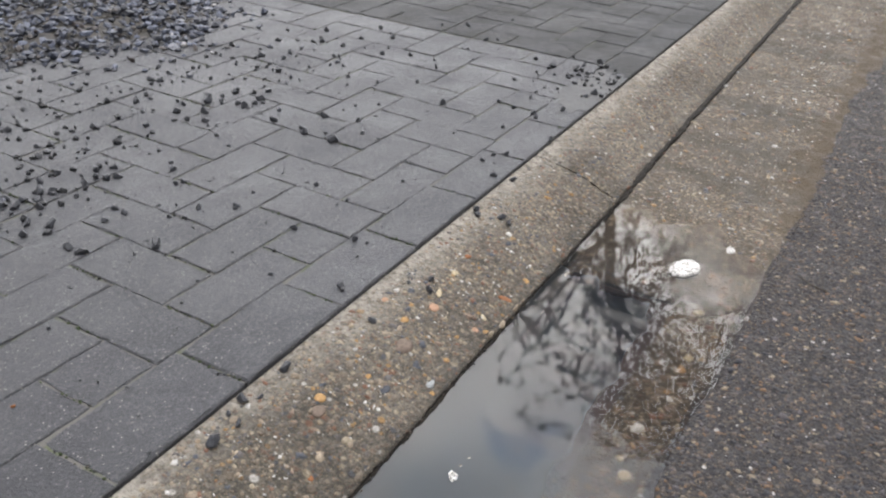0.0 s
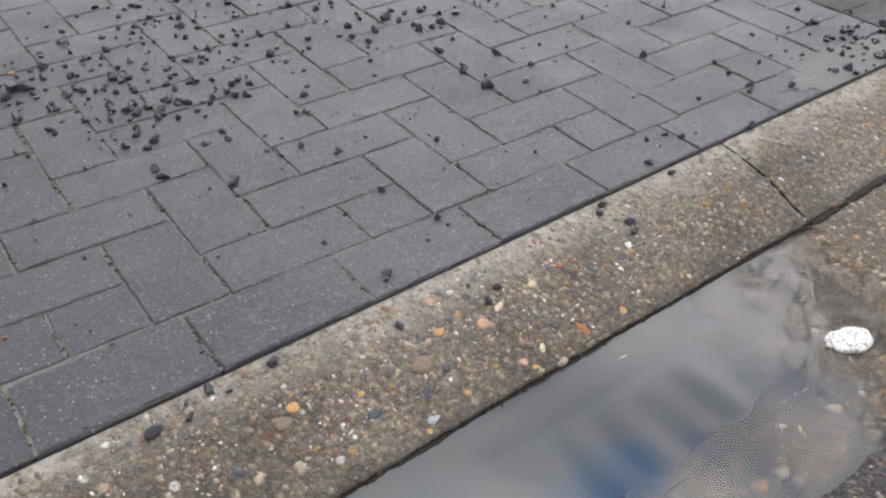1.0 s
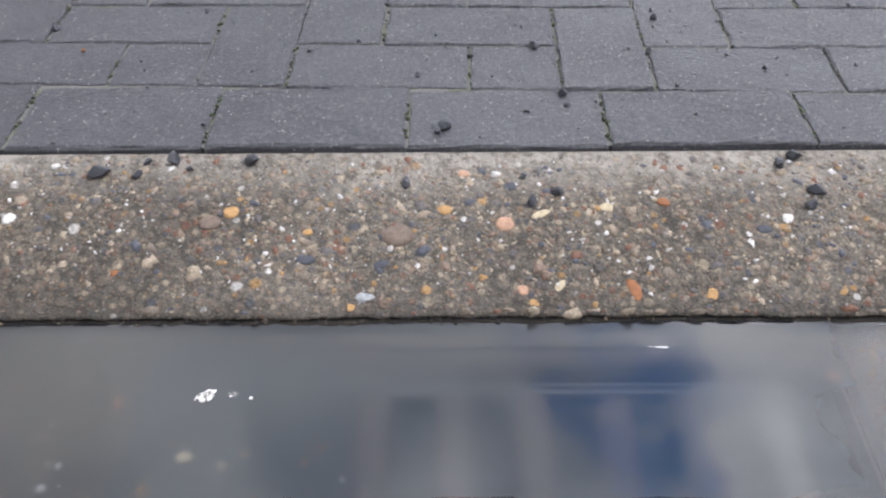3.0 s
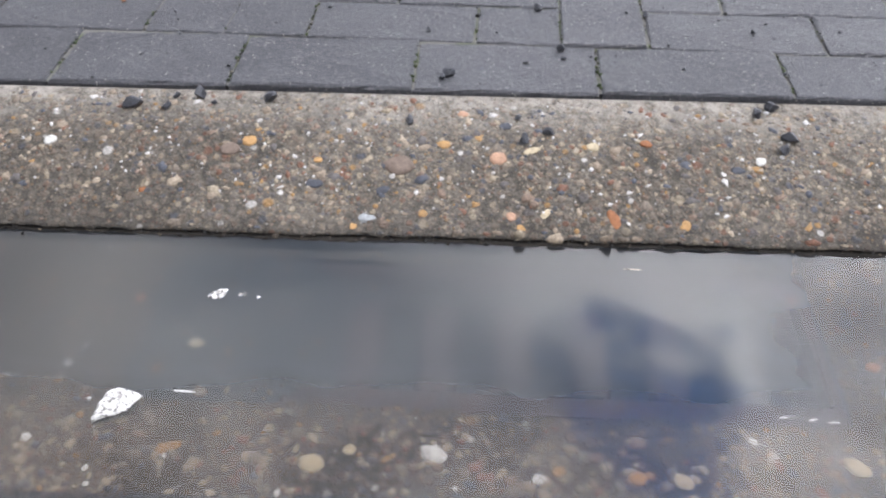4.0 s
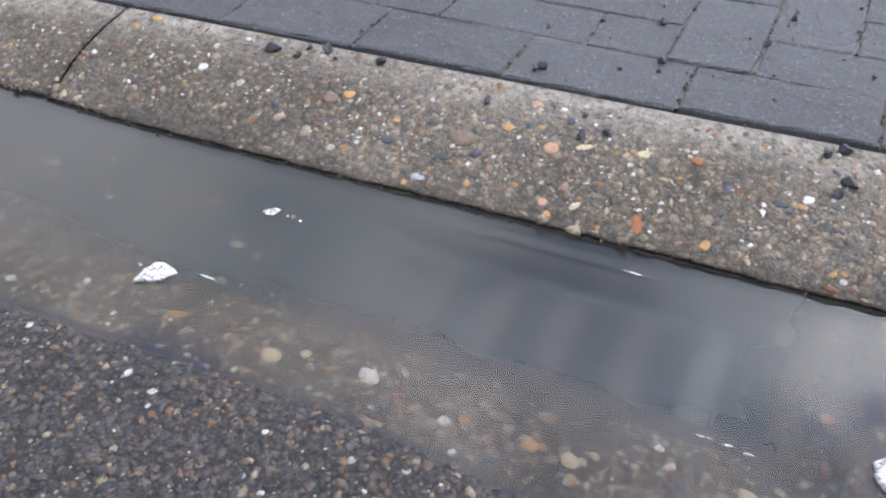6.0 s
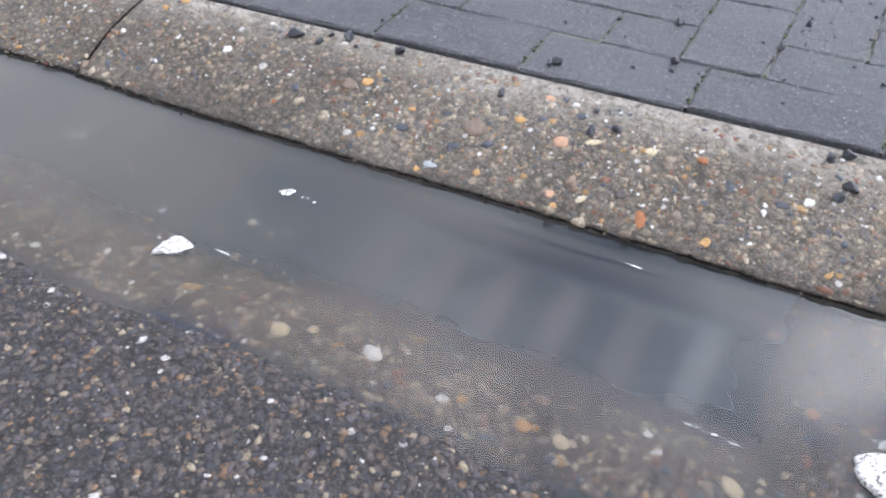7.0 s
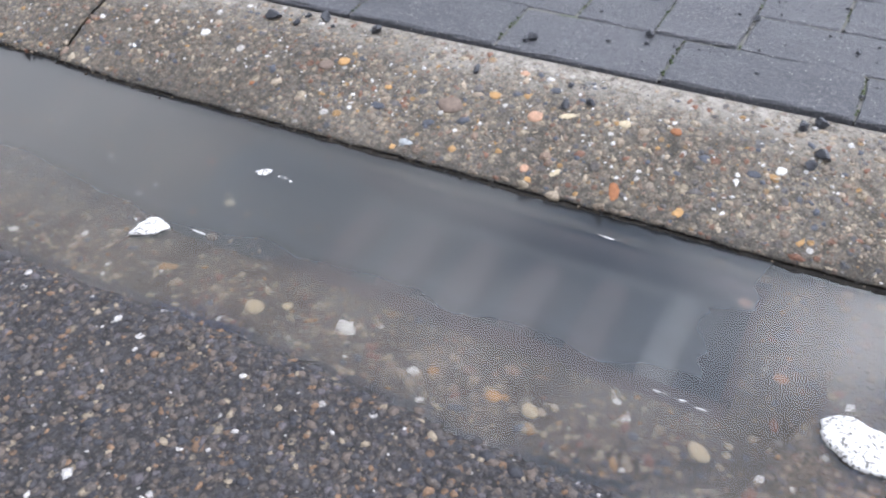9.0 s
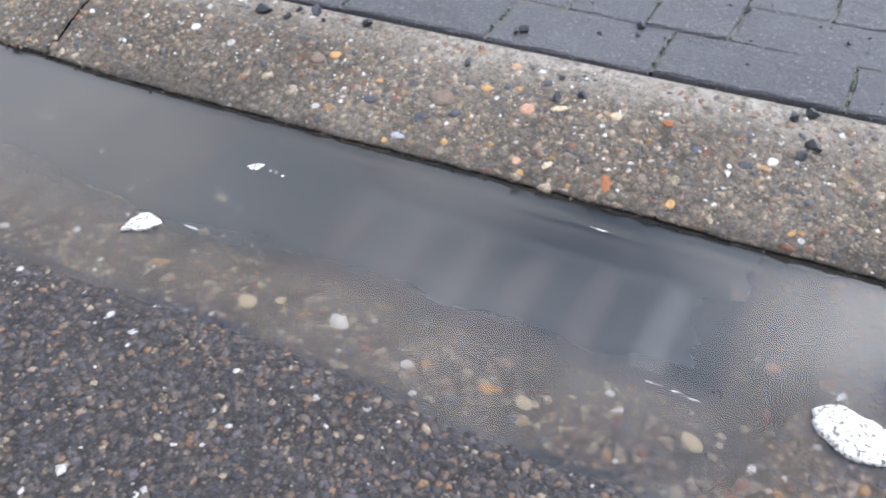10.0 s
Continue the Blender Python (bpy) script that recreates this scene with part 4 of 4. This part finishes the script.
CHIPS_FAR = [
    (-0.332, 0.635, 15), (-0.3, 0.606, 14), (-0.311, 0.633, 9), (-0.088, 0.635, 16), (-0.07, 0.621, 14), (-0.059, 0.6, 15), (0.002, 0.618, 20),
    (-0.1, 0.606, 12), (-0.037, 0.611, 13), (-0.085, 0.656, 13), (-0.319, 0.688, 10), (-0.198, 0.796, 26), (-0.177, 0.788, 25), (-0.213, 0.773, 19),
    (-0.219, 0.691, 18), (-0.166, 0.691, 14), (-0.134, 0.627, 12), (-0.101, 0.791, 15), (-0.03, 0.681, 13), (0.026, 0.647, 14), (0.063, 0.651, 14),
    (0.11, 0.606, 17), (0.245, 0.762, 16), (0.137, 0.876, 15), (0.104, 0.947, 14), (-0.13, 0.85, 19), (-0.172, 0.761, 15), (0.398, 0.697, 14),
    (0.479, 0.69, 21), (0.503, 0.609, 18), (0.53, 0.6, 16), (0.307, 0.689, 15), (1.131, 0.635, 18)]
CHIPS_KERB = [
    (-0.293, -0.029, 18), (-0.223, -0.012, 15), (-0.147, -0.015, 14), (-0.255, -0.033, 10), (0.005, -0.043, 12), (0.149, -0.056, 10), (0.118, -0.035, 7),
    (0.125, -0.067, 12), (0.377, -0.011, 15), (0.363, -0.022, 13), (0.389, -0.056, 15), (0.381, -0.073, 12), (0.522, -0.012, 12), (-0.206, -0.024, 7),
    (-0.249, -0.012, 8)]
for k, (x, y, mm) in enumerate(CHIPS_NEAR + CHIPS_MIDDLE + CHIPS_FAR):
    chip(x, y, 0, mm / 1000, k, 47 * k)
for k, (x, y, mm) in enumerate(CHIPS_KERB):
    chip(x, y, kerb_z(y), mm / 1000, k + 2, 67 * k, "angular black basalt chip lying on the kerb")


def over_gravel(x, y):
    """How deep the gravel lies on the paving: a bed behind, thinning out towards the kerb."""
    edge = 1.0 + 0.55 * max(0.0, 0.72 - x) + 0.75 * max(0.0, x - 0.86) + 0.07 * wobble(x, y, 5.0)
    return y - edge


spots = [(0.52, 0.66, 0.09, 14), (0.85, 0.60, 0.14, 20), (-0.2, 0.74, 0.12, 16), (0.3, 0.85, 0.2, 26), (1.12, 0.45, 0.16, 18),
         (0.55, 0.9, 0.16, 24), (0.2, 0.3, 0.35, 7), (-0.6, 0.8, 0.2, 12), (1.0, 0.12, 0.08, 8)]
r2 = np.random.default_rng(77)
for cx, cy, sd, count in spots:
    for _ in range(count):
        x, y = r2.normal(cx, sd), abs(r2.normal(cy, sd))
        if y > 0.008:
            chip(x, y, 0, float(np.clip(r2.lognormal(math.log(0.0085), 0.38), 0.004, 0.017)), int(r2.integers(10)), float(r2.uniform(0, 360)))
# thicker drifts of chips in front of the gravel bed
drift = []
for cx, cy, sx, sy, count in ((0.02, 0.68, 0.13, 0.09, 100), (-0.22, 0.84, 0.2, 0.12, 110), (0.2, 0.9, 0.16, 0.1, 80), (0.6, 0.8, 0.14, 0.1, 40), (1.16, 0.09, 0.06, 0.05, 60), (0.9, 0.75, 0.15, 0.1, 30)):
    drift += [(r2.normal(cx, sx), abs(r2.normal(cy, sy)) + 0.004) for _ in range(count)]
drift = np.array(drift)
dz = np.clip(r2.lognormal(math.log(0.0052), 0.36, len(drift)), 0.002, 0.0085)
tagged(stones("scattered_chips", np.column_stack([drift, dz * 0.35]), np.tile((0.0, 0.0, 1.0), (len(drift), 1)), dz, M_BLACK, 0.85, 0.24, 64, label="drifts of angular black stone chips on the paving", smooth=False), category="stone chips")
# grit: crumbs too small to count
g = 1500
xs, ys = r2.normal(0.25, 0.5, g), np.abs(r2.normal(0.55, 0.34, g))
sz = np.clip(r2.lognormal(math.log(0.0014), 0.4, g), 0.0008, 0.0034)
stones("grit", np.stack([xs, ys, sz * 0.3], 1), np.tile((0.0, 0.0, 1.0), (g, 1)), sz, M_BLACK, 0.6, 0.2, 61, label="fine black grit scattered over the paving", smooth=False)
tagged(bpy.data.objects["grit"], category="grit")
# gravel bed
pts = []
while len(pts) < 15000:
    x, y = r2.uniform(-1.2, 1.7), r2.uniform(0.85, 2.6)
    d = over_gravel(x, y)
    if d > 0 or r2.random() < 0.28 * math.exp(d / 0.06):
        pts.append((x, y, d))
pts = np.array(pts)
sz = np.clip(r2.lognormal(math.log(0.0074), 0.36, len(pts)), 0.003, 0.015)
zz = np.where(pts[:, 2] > 0, np.minimum(0.028, pts[:, 2] * 0.12) * r2.uniform(0.5, 1, len(pts)), 0) + sz * 0.35
up = np.tile((0.0, 0.0, 1.0), (len(pts), 1)) + r2.normal(0, 0.3, (len(pts), 3))
up /= np.linalg.norm(up, axis=1, keepdims=True)
heap = stones("gravel_bed", np.stack([pts[:, 0], pts[:, 1], zz], 1), up, sz, M_HEAP, 0.55, 0.27, 62, label="blue-grey slate gravel spilling from a bed over the paving", smooth=False)
tagged(heap, category="gravel")
bed = height_sheet("soil_bed", np.arange(-1.2, 1.75, 0.05), np.arange(0.9, 3.0, 0.05), lambda x, y: -0.02 + 0.032 * smooth01(0.0, 0.2, over_gravel(x, y)) + 0.006 * wobble(x, y, 9.0), M_SOIL)
tagged(bed, "damp brown soil beneath the gravel", "soil", kind="structure")


def weed(x, y, seed):
    r = np.random.default_rng(seed)
    verts, faces = [], []
    for _ in range(26):
        a, l, w = r.uniform(0, 6.28), r.uniform(0.012, 0.028), r.uniform(0.0025, 0.005)
        dx, dy = math.cos(a), math.sin(a)
        b = len(verts)
        for s, wd, h in ((0.0, 0.4, 0.0), (0.5, 1.0, 0.55), (1.0, 0.15, 0.7)):
            for q in (-1, 1):
                verts.append((dx * l * s - dy * w * wd * q, dy * l * s + dx * w * wd * q, 0.022 * h * r.uniform(0.7, 1.2)))
        faces += [(b, b + 1, b + 3, b + 2), (b + 2, b + 3, b + 5, b + 4)]
    ob = mesh_ob("weed", verts, faces, M_GREEN)
    ob.matrix_basis = pose(x, y, 0.03)
    return tagged(ob, "small green weed growing among the gravel", "plant")


weed(0.895, 1.44, 3), weed(0.86, 1.47, 4), weed(1.02, 1.40, 5)

# ---- bare tree over the far paving, seen only in the puddle ----
def tree(x, y, height, seed):
    r = np.random.default_rng(seed)
    root = new("bare_tree")
    root.location = (x, y, 0)
    tagged(root, "tall bare winter tree with fine drooping twigs", "tree")
    limbs = {"trunk": [], "limb": [], "twigs": []}

    def grow(p, d, length, radius, depth):
        steps = 9 if depth == 0 else 5 if depth == 1 else 3
        pts, rad = [p.copy()], [radius]
        for i in range(steps):
            d = d + Vector(r.normal(0, 0.05 if depth == 0 else 0.16 + 0.05 * depth, 3)) + Vector((0, 0, 0.05 if depth < 2 else -0.09 * (depth - 1)))
            d.normalize()
            p = p + d * (length / steps)
            pts.append(p.copy())
            rad.append(radius * (1 - 0.6 * (i + 1) / steps))
        limbs["trunk" if depth == 0 else "limb" if depth < 3 else "twigs"].append((pts, rad))
        if depth >= 5:
            return
        kids = (11, 6, 5, 4, 2)[depth]
        for k in range(kids):
            i = 1 + int((steps - 0.01) * ((0.66 if depth == 0 else 0.3) + (0.34 if depth == 0 else 0.7) * (k + r.random()) / kids))
            i = min(i, steps)
            a = r.uniform(0, 2 * math.pi)
            side = Vector((math.cos(a), math.sin(a), r.uniform(-0.1, 0.5)))
            nd = (d * r.uniform(0.4, 0.9) + side * r.uniform(0.6, 1.0)).normalized()
            grow(pts[i], nd, length * (r.uniform(0.2, 0.34) if depth == 0 else r.uniform(0.5, 0.7)), max(0.008, rad[i] * 0.55), depth + 1)

    grow(Vector((0, 0, 0)), Vector((0, 0, 1)), height * 0.62, 0.10, 0)
    for name, runs in limbs.items():
        verts, faces = [], []
        k = {"trunk": 10, "limb": 6, "twigs": 3}[name]
        for pts, rad in runs:
            base, u = len(verts), None
            for i, (p, q) in enumerate(zip(pts, rad)):
                d = (pts[min(i + 1, len(pts) - 1)] - pts[max(i - 1, 0)]).normalized()
                u = (d.orthogonal() if u is None else u - d * u.dot(d)).normalized()
                w = d.cross(u)
                for j in range(k):
                    a = 2 * math.pi * j / k
                    verts.append(p + (u * math.cos(a) + w * math.sin(a)) * q)
            for i in range(len(pts) - 1):
                for j in range(k):
                    a, b = base + i * k + j, base + i * k + (j + 1) % k
                    faces.append((a, b, b + k, a + k))
        mesh_ob(name, verts, faces, M_BARK, root, smooth=True)
    return root


tree(7.0, 1.9, 7.3, 4)


def stick(x, y, z, length, turn):
    bm = bmesh.new()
    ringa = None
    for i in range(7):
        t = i / 6
        c = Vector((length * (t - 0.5), 0.004 * math.sin(3 * t), 0.0018))
        q = 0.0018 * (1 - 0.5 * t)
        ring = [bm.verts.new(c + Vector((0, q * math.cos(a), q * math.sin(a)))) for a in (0, 1.26, 2.51, 3.77, 5.03)]
        if ringa:
            for k in range(5):
                bm.faces.new((ringa[k], ringa[(k + 1) % 5], ring[(k + 1) % 5], ring[k]))
        else:
            bm.faces.new(ring)
        ringa = ring
    bm.faces.new(ringa)
    ob = part("twig", bm, M_BARK, smooth=True)
    ob.matrix_basis = pose(x, y, z, 0, 0, turn)
    return tagged(ob, "short dark broken twig lying on the asphalt", "twig")


stick(0.532, -0.551, -0.0455, 0.055, 62)
for k, (x, y, mm) in enumerate([(-0.18, 0.859, 12), (-0.092, 0.629, 9), (-0.574, 0.435, 10), (-0.377, 0.194, 6), (-0.543, 0.395, 7)]):
    loose("brown_chip", x, y, 0.0015, mm / 1000, mm / 1400, mm / 4000, M_RUST if k % 2 else M_OCHRE, 50 * k, "small ochre brown stone chip lying on the paving", "stone", 140 + k)["group"] = "loose brown chips"

# ---- small puddles on the paving beside the kerb ----
def pool(cx, cy, a, b, z, seed, material=M_WATER, name="small_puddle", label="thin puddle of rain water standing on the paving", category="puddle"):
    k, verts = 60, []
    for i in range(k):
        t = 2 * math.pi * i / k
        s = 1 + 0.18 * math.sin(2 * t + seed) + 0.12 * math.sin(5 * t + seed) + 0.07 * math.sin(11 * t) + 0.05 * math.sin(17 * t + seed)
        verts.append((cx + a * s * math.cos(t), max(0.003, cy + b * s * math.sin(t)), z))
    ob = tagged(mesh_ob(name, verts, [tuple(range(k))], material), label, category, kind="structure")
    ob.visible_shadow = False
    return ob


pool(-0.74, 0.045, 0.17, 0.05, 0.0011, 2)
pool(1.06, 0.045, 0.19, 0.05, 0.0014, 5, M_SILT, "silt_film", "grey wet silt washed over the edge pavers", "silt")

# ---- pavers, laid last ----
PX, PY, X0, Y0 = 0.0995, 0.0935, -0.131, 0.110


def skew(x):
    """The rows run very slightly towards the kerb."""
    return -0.03 * max(-0.6, min(0.6, x))


def paver_mesh(lx, ly, seed):
    r = np.random.default_rng(seed)
    hx, hy, c = lx / 2 - 0.0010, ly / 2 - 0.0010, 0.0026
    verts, faces = [], []
    n = 14
    def ring(inset, z, jit):
        out = []
        for (ax, ay), (bx, by) in (((-1, -1), (1, -1)), ((1, -1), (1, 1)), ((1, 1), (-1, 1)), ((-1, 1), (-1, -1))):
            m = n if ax != bx else n // 2
            for i in range(m):
                t = i / m
                px, py = ax + (bx - ax) * t, ay + (by - ay) * t
                out.append((px * (hx - inset) + r.normal(0, jit), py * (hy - inset) + r.normal(0, jit), z + r.normal(0, jit * 0.6)))
        return out
    rings = [ring(0, -0.05, 0), ring(0, -0.0028, 0.0005), ring(c * 0.4, -0.0009, 0.0007), ring(c, 0.0, 0.0007)]
    k = len(rings[0])
    for q in rings:
        verts += q
    for lev in range(3):
        for i in range(k):
            a, b = lev * k + i, lev * k + (i + 1) % k
            faces.append((a, b, b + k, a + k))
    faces.append(tuple(3 * k + i for i in range(k)))
    me = bpy.data.meshes.new("paver")
    me.from_pydata(verts, [], faces)
    me.materials.append(M_PAVER)
    return me


ALONG = [paver_mesh(2 * PX, PY, 300 + k) for k in range(5)]
ACROSS = [paver_mesh(2 * PY, PX, 305 + k) for k in range(5)]
HALF = [paver_mesh(PX, PY, 310 + k) for k in range(3)]
EDGE_LONG, EDGE_DEEP = 0.2015, 0.106
EDGE = [paver_mesh(EDGE_LONG, EDGE_DEEP, 320 + k) for k in range(4)]
r3 = np.random.default_rng(99)
laid = [(0.003 + EDGE_LONG * (i + 0.5), 0.0, 0, EDGE) for i in range(-19, 6)]


def herringbone(x0, first, last, rows, into):
    for row in range(rows):
        for i in range(first, last):
            x, y, d = x0 + PX * i, Y0 + PY * row, (i - row) % 4
            whole = {0: i + 1 < last, 1: i > first, 2: row > 0, 3: row + 1 < rows}[d]
            if not whole:
                into.append((x + PX / 2, y + PY / 2, 0, HALF))
            elif d == 0:
                into.append((x + PX, y + PY / 2, 0, ALONG))
            elif d == 3:
                into.append((x + PX / 2, y + PY, 90, ACROSS))


herringbone(X0, -36, 14, 34, laid)
LINE = X0 + 14 * PX                                       # a straight joint across the paving
far = [(0.003 + EDGE_LONG * (i + 0.5), 0.0, 0, EDGE) for i in range(6, 27)]
herringbone(LINE + 0.006, 0, 40, 34, far)


def lie(x, y, turn, kinds):
    flip = 180 if r3.random() < 0.5 else 0
    if kinds is EDGE:                                     # the edge course is cut to fit between kerb and rows
        deep = Y0 + skew(x) - 0.003
        y, fit_y = 0.003 + deep / 2, deep / EDGE_DEEP
    else:
        y, fit_y = y + skew(x), 1.0
    return pose(x + r3.normal(0, 0.0008), y + r3.normal(0, 0.0006), float(np.clip(r3.normal(0, 0.0006), -0.0010, 0.0010)), float(np.clip(r3.normal(0, 0.2), -0.4, 0.4)), float(np.clip(r3.normal(0, 0.2), -0.4, 0.4)), turn + flip - (0.0 if kinds is EDGE else 1.2) + r3.normal(0, 0.3)) @ Matrix.Diagonal((1, fit_y, 1, 1))


near = [p for p in laid if p[1] < 1.2]
near.sort(key=lambda p: (p[0] - 0.2) ** 2 * 0.5 + p[1] ** 2)
for x, y, turn, kinds in near[:298]:
    ob = new("paver", kinds[int(r3.integers(len(kinds)))])
    ob.parent = paving
    ob.matrix_basis = lie(x, y, turn, kinds)
# moss and crumbs caught in the joints that run away from the kerb
tufts = []
for x, y, turn, kinds in near[:170]:
    half = PX / 2 if turn else PX / 2 if kinds is HALF else EDGE_LONG / 2 if kinds is EDGE else PX
    deep = 0.045 if turn == 0 else 0.09
    y = y + skew(x) if kinds is not EDGE else 0.055
    for _ in range(int(r3.integers(5, 26))):
        tufts.append((x - half + r3.normal(0, 0.0009), y + r3.uniform(-deep, deep), -0.0006))
tufts = np.array(tufts)
moss = stones("joint_moss", tufts, np.tile((0.0, 0.0, 1.0), (len(tufts), 1)), np.clip(r3.lognormal(math.log(0.0016), 0.38, len(tufts)), 0.0007, 0.0034), M_MOSS, 0.7, 0.2, 63, 1, paving, "dull green moss and dark crumbs in the joints")


def joined_pavers(name, places, material, label):
    verts, faces = [], []
    for x, y, turn, kinds in places:
        me, m, base = kinds[int(r3.integers(len(kinds)))], lie(x, y, turn, kinds), len(verts)
        verts += [tuple(m @ v.co) for v in me.vertices]
        faces += [tuple(base + i for i in p.vertices) for p in me.polygons]
    tagged(mesh_ob(name, verts, faces, material, paving, label), kind="stuff")


joined_pavers("far_pavers", near[298:] + [p for p in laid if p[1] >= 1.2], M_PAVER, "dark grey herringbone pavers further off")
joined_pavers("mossy_pavers", far, M_PAVER_MOSSY, "brownish grey algae-stained pavers beyond a straight joint")
